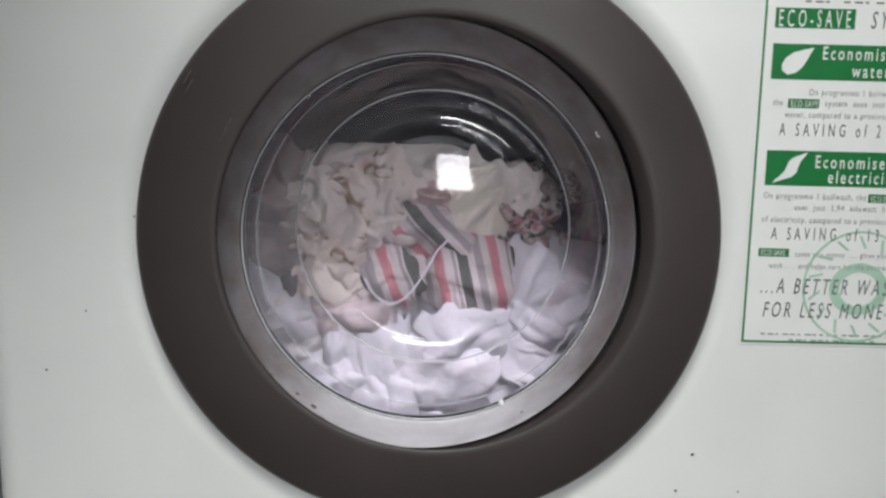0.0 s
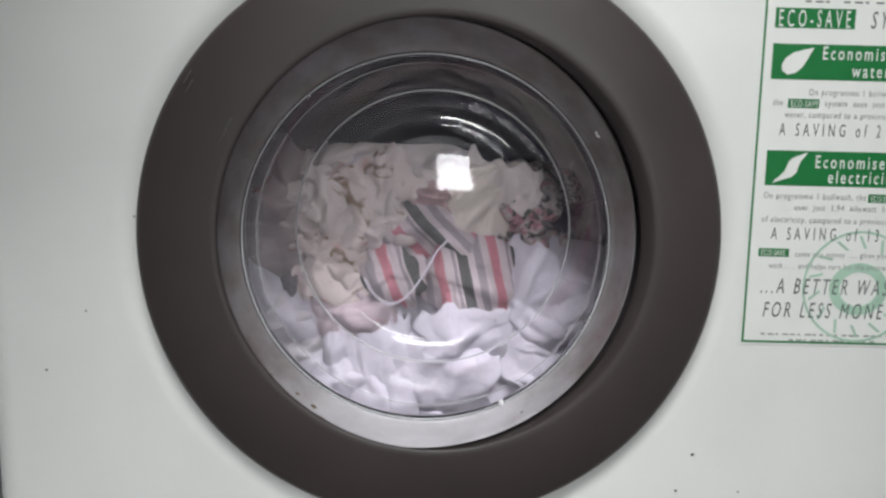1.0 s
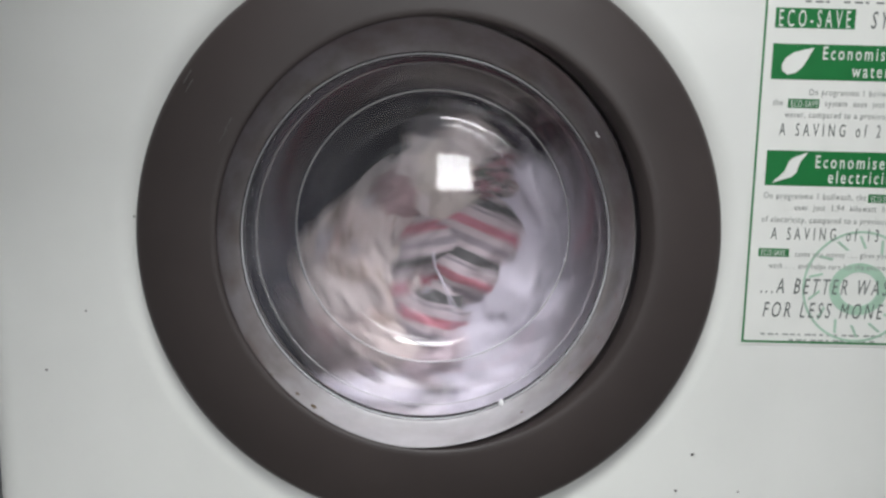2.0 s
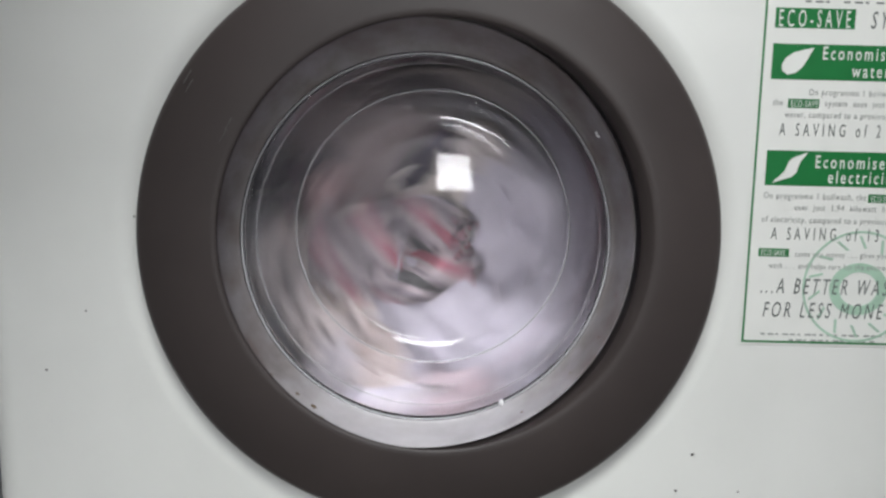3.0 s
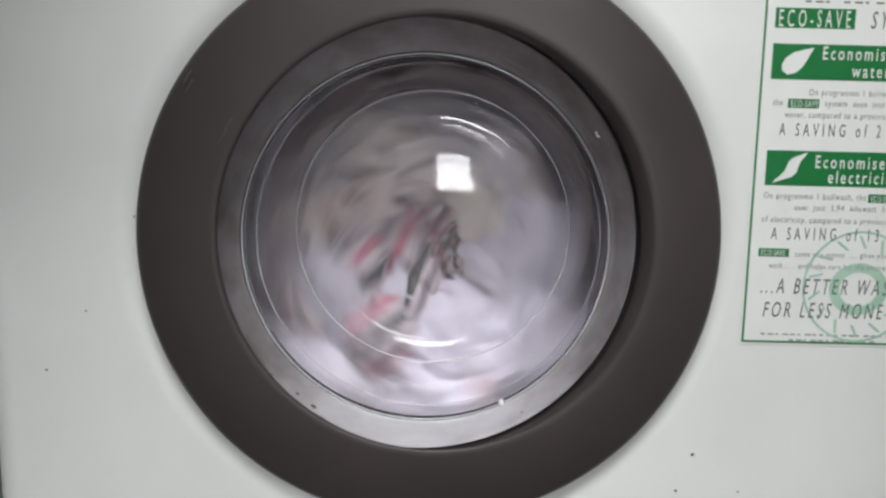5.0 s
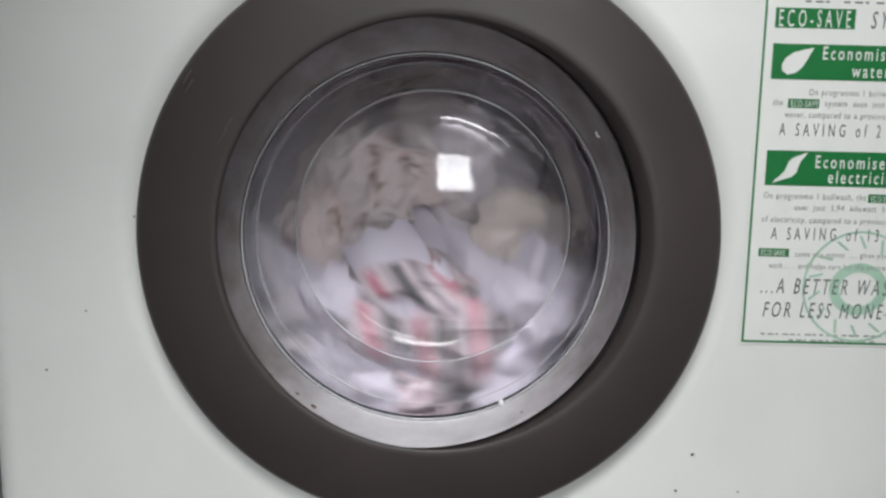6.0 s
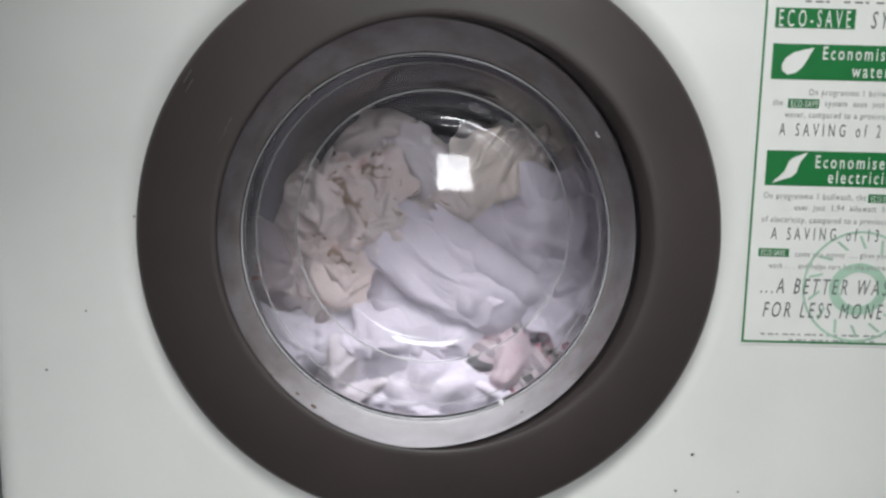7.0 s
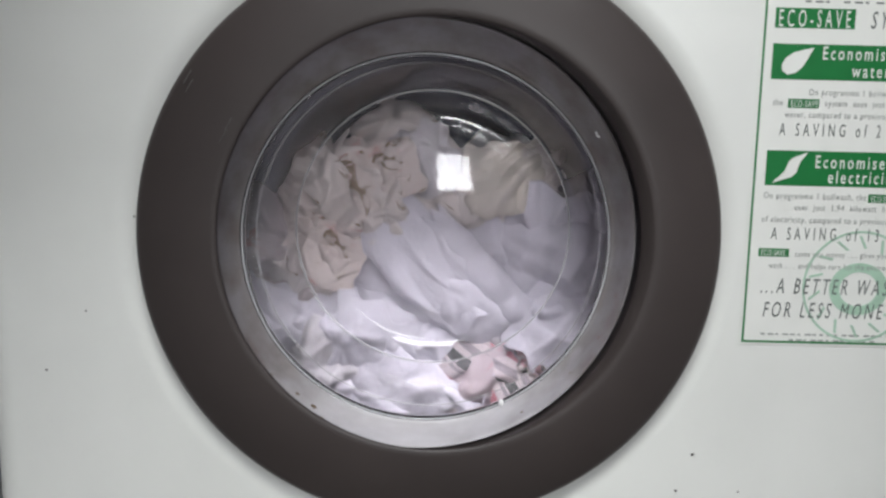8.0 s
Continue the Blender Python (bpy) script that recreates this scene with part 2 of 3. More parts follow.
window_wall("wall_south", (RX0 - 0.1, WIN["x0"]), (WIN["x1"], RX1 + 0.1), WIN["z0"], WIN["z1"], 0.15, Matrix.Translation((0, RY0, 0)))
tagged(part("wall_east", box(RX1, RX1 + 0.1, RY0, RY1, 0, RH), PLASTER, smooth=False), "plain off-white plaster side wall", "wall", kind="structure")
# unseen walls, added to dim the cabinet's left and right edges
for x0, x1, y0 in ((0.336, 0.42, -0.58), (-0.375, -0.294, -0.62)):
    tagged(part("shade_wall", box(x0, x1, y0, RY1, 0, RH), PLASTER, smooth=False), "plain grey-white unseen wall added to shade the machine's edge", "wall", kind="structure")
# unseen block, added to darken the top left of the cabinet
tagged(part("shade_block", box(-0.294, -0.13, -0.34, RY1, 0.86, RH), PLASTER, smooth=False), "plain unseen block added to shade the machine's top left", "wall", kind="structure")
tagged(part("wall_west", box(RX0 - 0.1, RX0, RY0, RY1, 0, RH), PLASTER, smooth=False), "plain off-white plaster side wall", "wall", kind="structure")


# ---- the washing machine ----
def washing_machine():
    machine = tagged(new("washing_machine"), "white enamelled front-loading washing machine with a dark round door", "washing machine")
    machine.location = (0, 0, 0)
    # cabinet: one skin from the door hole round the front edges to the back
    x0, x1, z0, z1 = -0.285, 0.325, 0.0, 0.85
    n = 256
    bm = bmesh.new()
    corners = [math.atan2(zz - ZC, xx) % (2 * math.pi) for xx in (x0, x1) for zz in (z0, z1)]
    angles = [2 * math.pi * i / n for i in range(n)]
    for c in corners:
        k = min(range(n), key=lambda i: abs(angles[i] - c))
        angles[k] = c

    def on_rect(a, inset):
        ca, sa = math.cos(a), math.sin(a)
        t = min(((x1 - inset) if ca > 0 else (-x0 - inset)) / abs(ca) if abs(ca) > 1e-9 else 9,
                ((z1 - ZC - inset) if sa > 0 else (ZC - z0 - inset)) / abs(sa) if abs(sa) > 1e-9 else 9)
        return ca * t, ZC + sa * t
    loops = []
    for r, y in ((0.170, 0.03), (0.170, 0.0072), (0.1798, 0.0062), (0.1810, 0.0054), (0.1835, 0.0036), (0.1880, 0.0014), (0.1925, 0.0003), (0.1950, 0.0)):
        loops.append([bm.verts.new((r * math.cos(a), y, ZC + r * math.sin(a))) for a in angles])
    rad = 0.022
    for k in range(9):
        f = radians(90 * k / 8)
        inset, y = rad * (1 - math.sin(f)), rad * (1 - math.cos(f))
        loops.append([bm.verts.new((p[0], y, p[1])) for p in (on_rect(a, inset) for a in angles)])
    loops.append([bm.verts.new((p[0], 0.55, p[1])) for p in (on_rect(a, 0) for a in angles)])
    for a, b in zip(loops, loops[1:]):
        for i in range(n):
            bm.faces.new((a[i], a[(i + 1) % n], b[(i + 1) % n], b[i]))
    bm.faces.new(loops[-1])
    bmesh.ops.recalc_face_normals(bm, faces=bm.faces)
    cab = part("cabinet", bm, ENAMEL, machine, "white enamelled steel cabinet with small paint chips")
    for x, z, s in ((0.1698, -0.1377, 0.0012), (0.1598, -0.1621, 0.0010), (-0.214, -0.044, 0.0009), (-0.2412, -0.0819, 0.0011), (-0.181, 0.0153, 0.0009), (0.200, -0.1628, 0.0007)):
        bm = bmesh.new()
        vs = [bm.verts.new((x + s * random.uniform(0.5, 1.2) * math.cos(a), -0.0006, ZC + z + s * random.uniform(0.4, 1.0) * math.sin(a))) for a in [k * math.pi / 4 for k in range(8)]]
        bm.faces.new(vs)
        bmesh.ops.solidify(bm, geom=bm.faces[:], thickness=0.0008)
        part("paint_chip", bm, CHIP, cab, "dark chip in the enamel", smooth=False)

    # door: proud dark ring with a stepped inner lip
    door = new("door")
    door.parent = machine
    door.location = (0, 0, ZC)
    tagged(door, "round porthole door with a dark brown plastic ring")
    prof = [(0.172, 0.0090), (0.1790, 0.0066), (0.1797, 0.0050), (0.1802, -0.003)] + arc(0.1720, -0.004, 0.0080, 0.0080, 0, -70, 7)
    prof = [(r - 0.0008, y, 0.0010, 0.0003) for r, y in prof]
    prof += [(0.168, -0.0132), (0.160, -0.0155), (0.150, -0.0172), (0.142, -0.0180)]
    lip, throat = (0.0048, 0.0020), (-0.0034, 0.0010)
    prof += [(r, y, *lip) for r, y in ((0.1350, -0.0180), (0.1318, -0.0178), (0.1306, -0.0172), (0.1300, -0.0160))]
    prof += [(r, y, *throat) for r, y in ((0.1325, -0.0130), (0.1348, -0.0060), (0.1352, 0.004), (0.1352, 0.010), (0.160, 0.012))]
    ring = part("ring", lathe(prof, 192, closed=True), RING, door, "dark brown satin plastic door ring")
    for x, z, w, y in ((-0.1395, 0.0980, 0.00035, -0.0158), (-0.1385, 0.0930, 0.00025, -0.0159), (-0.1160, 0.0705, 0.00028, -0.0182), (-0.1190, 0.0640, 0.00022, -0.0182)):
        pts = [(x + 0.0012 * k, y, z + 0.0019 * k) for k in range(-2, 3)]
        part("scuff", tube(pts, w, 6), SCUFF, ring, "pale scuff on the ring")
    seal_prof = [(0.1340, -0.0020), (0.1335, -0.0032), (0.1330, -0.0022), (0.1319, 0.003), (0.1303, 0.009), (0.1288, 0.0150), (0.1272, 0.0200), (0.1256, 0.0240), (0.1240, 0.0266), (0.1230, 0.0276), (0.1222, 0.0280), (0.1224, 0.0286), (0.1250, 0.0286), (0.1336, 0.0100)]

    def seal_centre(y):
        f = min(1.0, max(0.0, (y + 0.008) / 0.038))
        return -0.0058 + 0.0040 * f, 0.0021 - 0.0057 * f
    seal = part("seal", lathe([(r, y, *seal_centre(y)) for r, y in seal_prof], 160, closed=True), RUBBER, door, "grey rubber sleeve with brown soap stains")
    for a, d, s in ((233, 0.004, 0.0017), (231, 0.012, 0.0015), (237, 0.011, 0.0022), (227, 0.003, 0.0012), (241, 0.004, 0.0011), (222, 0.009, 0.0009), (300, 0.01, 0.001), (318, 0.012, 0.0008), (331, 0.010, 0.0010), (344, 0.012, 0.0009)):
        r, (SX, SZ) = float(np.interp(d, (0.002, 0.009, 0.015), (0.1321, 0.1303, 0.1288))), seal_centre(d)
        bm = bmesh.new()
        bmesh.ops.create_icosphere(bm, subdivisions=2, radius=1, matrix=Matrix.Translation((SX + r * math.cos(radians(a)), d, SZ + r * math.sin(radians(a)))) @ Matrix.Rotation(-radians(a), 4, "Y") @ Matrix.Diagonal((0.0003, s * 1.5, s, 1)))
        part("stain", bm, material("soap_stain", (0.16, 0.11, 0.06), 0.8, 0, 0.4, 400), seal, "brown soap stain")
    # glass bowl: a thick pressed shell, bead at the mouth, a step on its side, a flat dome at the end
    front = [(0.0, 0.0845), (0.02, 0.0850), (0.04, 0.0865), (0.058, 0.0890), (0.070, 0.0917), (0.0775, 0.0941), (0.0820, 0.0951), (0.0850, 0.0951), (0.0876, 0.0939), (0.0910, 0.0912), (0.0950, 0.0876)]
    front += [(0.0980, 0.0850), (0.0990, 0.0828), (0.0998, 0.0822), (0.1004, 0.0812), (0.1016, 0.0775), (0.1060, 0.0650), (0.1110, 0.0515), (0.1155, 0.0410), (0.1190, 0.0340), (0.1214, 0.0298), (0.1222, 0.0290), (0.1232, 0.0290)]
    thick = 0.0022
    back = [(0.1238, 0.0310)]
    for (r0, y0), (r1, y1), (r2, y2) in zip(front[::-1][1:], front[::-1], front[::-1][2:] + [front[0]]):
        tx, ty = r1 - r2, y1 - y2
        ln = math.hypot(tx, ty) or 1.0
        back.append((max(0.0, r0 - ty / ln * thick), y0 + tx / ln * thick))
    back[-1] = (0.0, back[-1][1])

    def centred(r, y):
        f = min(1.0, max(0.0, (y - 0.03) / 0.05))
        return r, y, -0.0018 + 0.0041 * f, -0.0036 + 0.0036 * f
    bowl = part("glass_bowl", lathe([centred(r, y) for r, y in front + back], 160), GLASS, door, "clear pressed glass bowl with moulded rings")
    bowl.visible_shadow = False
    for r, y, cx, cz, w in ((0.1213, 0.0292, -0.0018, -0.0036, 0.00060), (0.0996, 0.0812, 0.0023, 0.0001, 0.00055), (0.1160, 0.0398, 0.0000, -0.0026, 0.00030)):
        prof = [(r + w * math.cos(a), y + w * math.sin(a), cx, cz) for a in [k * math.pi / 4 for k in range(8)]]
        part("moulded_ring", lathe(prof, 160, closed=True), FROST, bowl, "fine raised ring on the glass").visible_shadow = False
    # white bead that paints a bright glint onto the glass rim
    bm = bmesh.new()
    bmesh.ops.create_icosphere(bm, subdivisions=3, radius=0.0017, matrix=Matrix.Translation((0.0489, 0.0265, -0.1126)) @ Matrix.Diagonal((1, 0.7, 1.5, 1)))
    part("rim_glint", bm, PALE_GLOSS, bowl, "small white bead painting a bright glint on the glass rim")
    part("nick", tube([(0.1030, -0.0008, 0.0668), (0.1035, -0.0010, 0.0648), (0.1052, -0.0010, 0.0636)], 0.0005, 6), PALE_GLOSS, seal, "pale nick in the rubber")

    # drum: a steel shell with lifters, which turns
    drum = part("drum", lathe([(0.150, 0.075), (0.165, 0.068), (0.225, 0.075), (0.242, 0.085), (0.242, 0.34), (0.232, 0.355), (0.06, 0.36), (0.05, 0.35), (0.0, 0.348), (0.0, 0.366), (0.247, 0.368), (0.247, 0.075), (0.232, 0.066), (0.150, 0.071)], 96), STEEL, machine, "stainless steel wash drum darkened to near black")
    drum.location = (0, 0, ZC)
    for k in range(3):
        a = 90 + 120 * k
        bm = bmesh.new()
        made = bmesh.ops.create_cone(bm, cap_ends=True, segments=16, radius1=0.030, radius2=0.010, depth=0.045)
        bmesh.ops.scale(bm, vec=(1, 4.2, 1), verts=bm.verts)
        bm.transform(Matrix.Rotation(radians(90), 4, "Y"))
        bm.transform(Matrix.Translation((-0.214, 0.215, 0)))
        bm.transform(Matrix.Rotation(radians(a), 4, "Y"))
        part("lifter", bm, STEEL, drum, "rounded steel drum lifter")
    bm = lathe([(0.150, 0.0355), (0.140, 0.0335), (0.1298, 0.0340), (0.1304, 0.0365), (0.138, 0.045), (0.142, 0.060), (0.152, 0.064), (0.2, 0.064), (0.2, 0.03), (0.16, 0.028)], 128, closed=True)
    part("gasket", bm, DARKRUBBER, machine, "dark rubber bellows gasket").location = (0, 0, ZC)
    tub = lathe([(0.19, 0.05), (0.255, 0.06), (0.26, 0.39), (0.0, 0.40), (0.0, 0.41), (0.27, 0.40), (0.265, 0.05), (0.19, 0.045)], 64)
    part("tub", tub, RING, machine, "dark outer tub").location = (0, 0, ZC)
    return drum


DRUM = washing_machine()


# ---- the sticker ----
def sticker():
    w, h = 0.118, 0.250
    st = tagged(new("sticker"), "white paper sticker with green border and washing tips on the machine", "sticker")
    st.matrix_basis = Matrix.Translation((0.1976, -0.0004, ZC - 0.0639)) @ Matrix.Rotation(radians(1.38), 4, "Y")

    def flat(name, pts, mat, lift, label="", parent=st, thick=0.00025):
        bm = bmesh.new()
        bm.faces.new([bm.verts.new((x, -lift, z)) for x, z in pts])
        bmesh.ops.recalc_face_normals(bm, faces=bm.faces)
        if bm.faces[0].normal.y > 0:
            bmesh.ops.reverse_faces(bm, faces=bm.faces)
        bmesh.ops.solidify(bm, geom=bm.faces[:], thickness=thick)
        return part(name, bm, mat, parent, label, smooth=False)

    def rect(name, x0, z0, x1, z1, mat, lift, label="", parent=st):
        return flat(name, [(x0, z0), (x1, z0), (x1, z1), (x0, z1)], mat, lift, label, parent)

    def words(text, x, z, size, mat, lift=0.0004, shear=0.0, narrow=0.75, space=1.0, bold=0.0, parent=st, name="lettering"):
        cu = bpy.data.curves.new("lettering", "FONT")
        cu.body, cu.size, cu.shear, cu.space_character, cu.extrude, cu.resolution_u = text, size, shear, space, 0.00005, 3
        cu.offset = bold
        tmp = new("lettering_source", cu)
        bpy.context.view_layer.update()
        me = bpy.data.meshes.new_from_object(tmp.evaluated_get(bpy.context.evaluated_depsgraph_get()))
        bpy.data.objects.remove(tmp)
        me.transform(Matrix.Translation((x, -lift, z)) @ Matrix.Rotation(radians(90), 4, "X") @ Matrix.Diagonal((narrow, 1, 1, 1)))
        me.name = name
        me.materials.clear()
        me.materials.append(mat)
        ob = new(name, me)
        ob.parent = parent
        return ob

    K = 0.000351            # metres a unit of the sticker's own layout grid

    def U(u, v):
        v1 = v - 5 * (1 - v / 606)
        v2 = float(np.interp(v1, (0, 14, 80, 220, 264, 410, 540, 606), (11, 24.4, 86.4, 220, 263, 407, 539, 606)))
        return (u - 14 + 9 * v / 606) * K * (0.962 + 0.056 * v / 606), -(v2 - 606) * K
    rect("sheet", -0.0012, -0.0012, w, h, PAPER, 0.0001, "white paper sheet")
    b = 0.0013
    rect("border", 0.0, 0.0, w - 0.004, b, GREEN, 0.00028)
    rect("border", 0.0, b, b, h - 0.004, GREEN, 0.00028)
    rect("border", w - 0.004 - b, b, w - 0.004, h - 0.004, GREEN, 0.00028)
    rect("border", b, h - 0.004 - b, w - 0.004 - b, h - 0.004, GREEN, 0.00028)

    def block(u0, v0, u1, v1, name="panel"):
        a, c = U(u0, v1), U(u1, v0)
        return rect(name, a[0], a[1], c[0], c[1], GREEN, 0.0003, "green printed panel")

    def line(text, u, v, hgt, mat=INK, **kw):
        a = U(u, v)
        return words(text, a[0], a[1], hgt * K * 1.42, mat, **kw)

    def bars(u, v, n, hgt, mat=INK, unit=22):
        for k in range(n):
            a, c = U(u + k * unit, v), U(u + k * unit + unit * (0.6 + 0.25 * math.sin(k * 2.3)), v - hgt)
            rect("print_bar", a[0], a[1], c[0], c[1], mat, 0.0003)
    bars(84, 8, 3, 14, unit=18)
    bars(152, 8, 6, 14, unit=19)
    p = block(32, 18, 174, 53)
    line("ECO-SAVE", 37, 51, 29, PAPER, parent=p, space=1.64, narrow=0.44, lift=0.00055)
    line("SYSTEM", 200, 51, 29, shear=0.22, narrow=0.54, space=1.5, bold=-0.00004)
    p = block(30, 81, 320, 143)
    drop = [(58 + 0, 135), (49, 128), (48, 117), (55, 105), (68, 96), (85, 91), (104, 87), (98, 97), (92, 109), (84, 122), (72, 132)]
    flat("drop", [U(*q) for q in drop], PAPER, 0.00055, "white water drop", p)
    line("Economise", 118, 107, 22, PAPER, parent=p, lift=0.00055, bold=0.00010, space=1.38, narrow=0.66)
    line("water", 172, 137, 22, PAPER, parent=p, lift=0.00055, bold=0.00010, space=1.38, narrow=0.66)
    line("On programme 1 boilwash,", 98, 170, 11, SMALLINK, space=1.2)
    line("the", 36, 189, 11, SMALLINK, space=1.2)
    p = block(63, 177, 118, 193)
    line("ECO-SAVE", 67, 191, 11, PAPER, parent=p, space=1.1, narrow=0.62, lift=0.00055)
    line("system  uses  just", 128, 189, 11, SMALLINK, space=1.2)
    line("water, compared to a previous", 58, 210, 11, SMALLINK, space=1.2)
    line("A SAVING of 2", 50, 242, 22, space=1.76, narrow=0.52, bold=-0.00006)
    p = block(30, 268, 320, 329)
    bolt = [(42, 325), (64, 304), (70, 287), (78, 280), (104, 270), (90, 288), (84, 307), (76, 314)]
    flat("flash", [U(*q) for q in bolt], PAPER, 0.00055, "white lightning flash", p)
    line("Economise", 116, 297, 22, PAPER, parent=p, lift=0.00055, bold=0.00010, space=1.38, narrow=0.66)
    line("electricity", 140, 323, 22, PAPER, parent=p, lift=0.00055, bold=0.00010, space=1.38, narrow=0.66)
    line("On programme 1 boilwash, the", 29, 352, 11, SMALLINK, space=1.2)
    p = block(214, 341, 276, 356)
    line("ECO-SAVE", 218, 354, 10, PAPER, parent=p, space=1.1, narrow=0.62, lift=0.00055)
    line("uses  just  1.94  kilowatt  hours", 84, 372, 11, SMALLINK, space=1.2)
    line("of electricity, compared to a previous", 28, 394, 11, SMALLINK, space=1.2)
    line("A SAVING of 13", 46, 424, 22, space=1.76, narrow=0.52, bold=-0.00006)
    p = block(26, 440, 80, 454)
    line("ECO-SAVE", 30, 452, 10, PAPER, parent=p, space=1.1, narrow=0.62, lift=0.00055)
    line("saves you money . . . gives your", 90, 453, 10, SMALLINK, space=1.2)
    line("wash . . . and helps care for the environment", 45, 474, 10, SMALLINK, space=1.2)
    line("...A BETTER WASH", 32, 518, 28, shear=0.22, space=1.45, narrow=0.54, bold=-0.00004)
    line("FOR LESS MONEY", 38, 560, 28, shear=0.22, space=1.45, narrow=0.54, bold=-0.00004)
    bars(38, 592, 18, 3, SMALLINK, 13)
    bars(88, 602, 12, 3, SMALLINK, 13)
    # round printed seal
    cu, cv, rr = 206, 504, 100

    def disc(name, u, v, ru, rv, mat, lift, n=32, parent=None):
        return flat(name, [U(u + ru * math.cos(2 * math.pi * k / n), v + rv * math.sin(2 * math.pi * k / n)) for k in range(n)], mat, lift, "", parent or st)
    c = U(cu, cv)
    bm = lathe([(rr * K, -0.00034), ((rr - 4) * K, -0.00034), ((rr - 4) * K, -0.0001), (rr * K, -0.0001)], 64, closed=True)
    bm.transform(Matrix.Translation((c[0], 0, c[1])))
    part("seal_ring", bm, PALE, st, "pale green printed circle", smooth=False)
    bm = lathe([(52 * K, -0.00037), (34 * K, -0.00037), (34 * K, -0.0001), (52 * K, -0.0001)], 48, closed=True)
    bm.transform(Matrix.Translation((c[0], 0, c[1] - 4 * K)) @ Matrix.Diagonal((1, 1, 0.9, 1)))
    part("seal_disc", bm, PALE, st, smooth=False)
    for k in range(14):
        a = 2 * math.pi * (k + 0.5) / 14
        x, z = c[0] + 80 * K * math.cos(a), c[1] + 80 * K * math.sin(a)
        t, s = Vector((-math.sin(a), 0, math.cos(a))), Vector((math.cos(a), 0, math.sin(a)))
        q = [Vector((x, 0, z)) + i * 9 * K * t + j * 11 * K * s for i, j in ((-1, -1), (-0.5, -1), (0.7, 1), (0.2, 1))]
        flat("seal_bar", [(v.x, v.z) for v in q], PALE, 0.00042)
    return st


sticker()


# ---- laundry ----
def drape(seed, a, b, depth=0.020, n=96, cap=0.026, lay=None, folds=18, slope=0.62, rounding=0.45, soft=0.0006, pinches=2, ragged=0.10):
    """A wet sheet lying in folds: sharp creases that run from pinched points or across it, flat cloth between them, a wavy outline and
    a rim that is turned back. Returns points (n, n, 3) with -y in front."""
    rng = np.random.default_rng(seed)
    u, v = np.meshgrid(np.linspace(-1, 1, n), np.linspace(-1, 1, n), indexing="ij")
    x = u * (1 - rounding + rounding * np.sqrt(1 - v * v / 2))
    z = v * (1 - rounding + rounding * np.sqrt(1 - u * u / 2))
    for k in range(3):                       # the outline wanders
        f, g = rng.uniform(1.2, 3.4, 2)
        x = x + ragged * 0.6 / (k + 1) * u * u * np.sin(f * math.pi * v + rng.uniform(0, 6.28))
        z = z + ragged * 0.6 / (k + 1) * v * v * np.sin(g * math.pi * u + rng.uniform(0, 6.28))
    x, z = x * a, z * b
    size = math.sqrt(a * b)
    wx = sum(np.sin((x * math.cos(q) + z * math.sin(q)) * f + ph) / f for q, f, ph in zip(rng.uniform(0, 6.28, 5), rng.uniform(18, 95, 5), rng.uniform(0, 6.28, 5)))
    wz = sum(np.sin((x * math.cos(q) + z * math.sin(q)) * f + ph) / f for q, f, ph in zip(rng.uniform(0, 6.28, 5), rng.uniform(18, 95, 5), rng.uniform(0, 6.28, 5)))
    cx, cz = x + 0.16 * wx, z + 0.16 * wz
    knots = [(rng.uniform(-0.7, 0.7) * a, rng.uniform(-0.7, 0.7) * b) for k in range(pinches)]
    y = np.zeros((n, n))
    for k in range(folds):
        d = rng.uniform(0, 2 * math.pi) if lay is None else radians(lay) + rng.normal(0, 0.30) + math.pi * rng.integers(0, 2)
        fan = knots and rng.random() < 0.6
        px, pz = knots[rng.integers(0, len(knots))] if fan else (rng.uniform(-0.9, 0.9) * a, rng.uniform(-0.9, 0.9) * b)
        dx, dz = cx - px, cz - pz
        run, off = dx * math.cos(d) + dz * math.sin(d), -dx * math.sin(d) + dz * math.cos(d)
        reach = size * rng.uniform(0.5, 1.5)
        width = min(0.026, size * rng.uniform(0.07, 0.36))
        if fan:
            mask = np.clip(run / (0.25 * reach), 0, 1) * np.clip(1.5 - run / reach, 0, 1)
            width = width * (0.35 + np.clip(run / reach, 0, 1.2))
        else:
            mask = np.clip(1.6 - np.abs(run) / (0.6 * reach), 0, 1)
        mask = mask * mask * (3 - 2 * mask)
        lean = rng.uniform(0.45, 2.2)        # one flank of a fold is steeper than the other
        w = np.where(off > 0, off * lean, off / lean) / width
        shape = 1 - np.minimum(np.sqrt(w * w + (soft / width) ** 2), 1)
        y += (-1 if rng.random() < 0.68 else 0.8) * slope * width * mask * shape
    y = y - np.median(y)
    y = depth * np.tanh(y / depth)
    fine = sum(np.sin((cx * math.cos(q) + cz * math.sin(q)) * f + ph) * 0.10 / f for q, f, ph in zip(rng.uniform(0, 6.28, 6), rng.uniform(90, 330, 6), rng.uniform(0, 6.28, 6)))
    rho = np.sqrt((x / a) ** 2 + (z / b) ** 2)
    return np.stack([x, y + fine + cap * np.clip(rho, 0, 1.35) ** 2.8, z], -1)


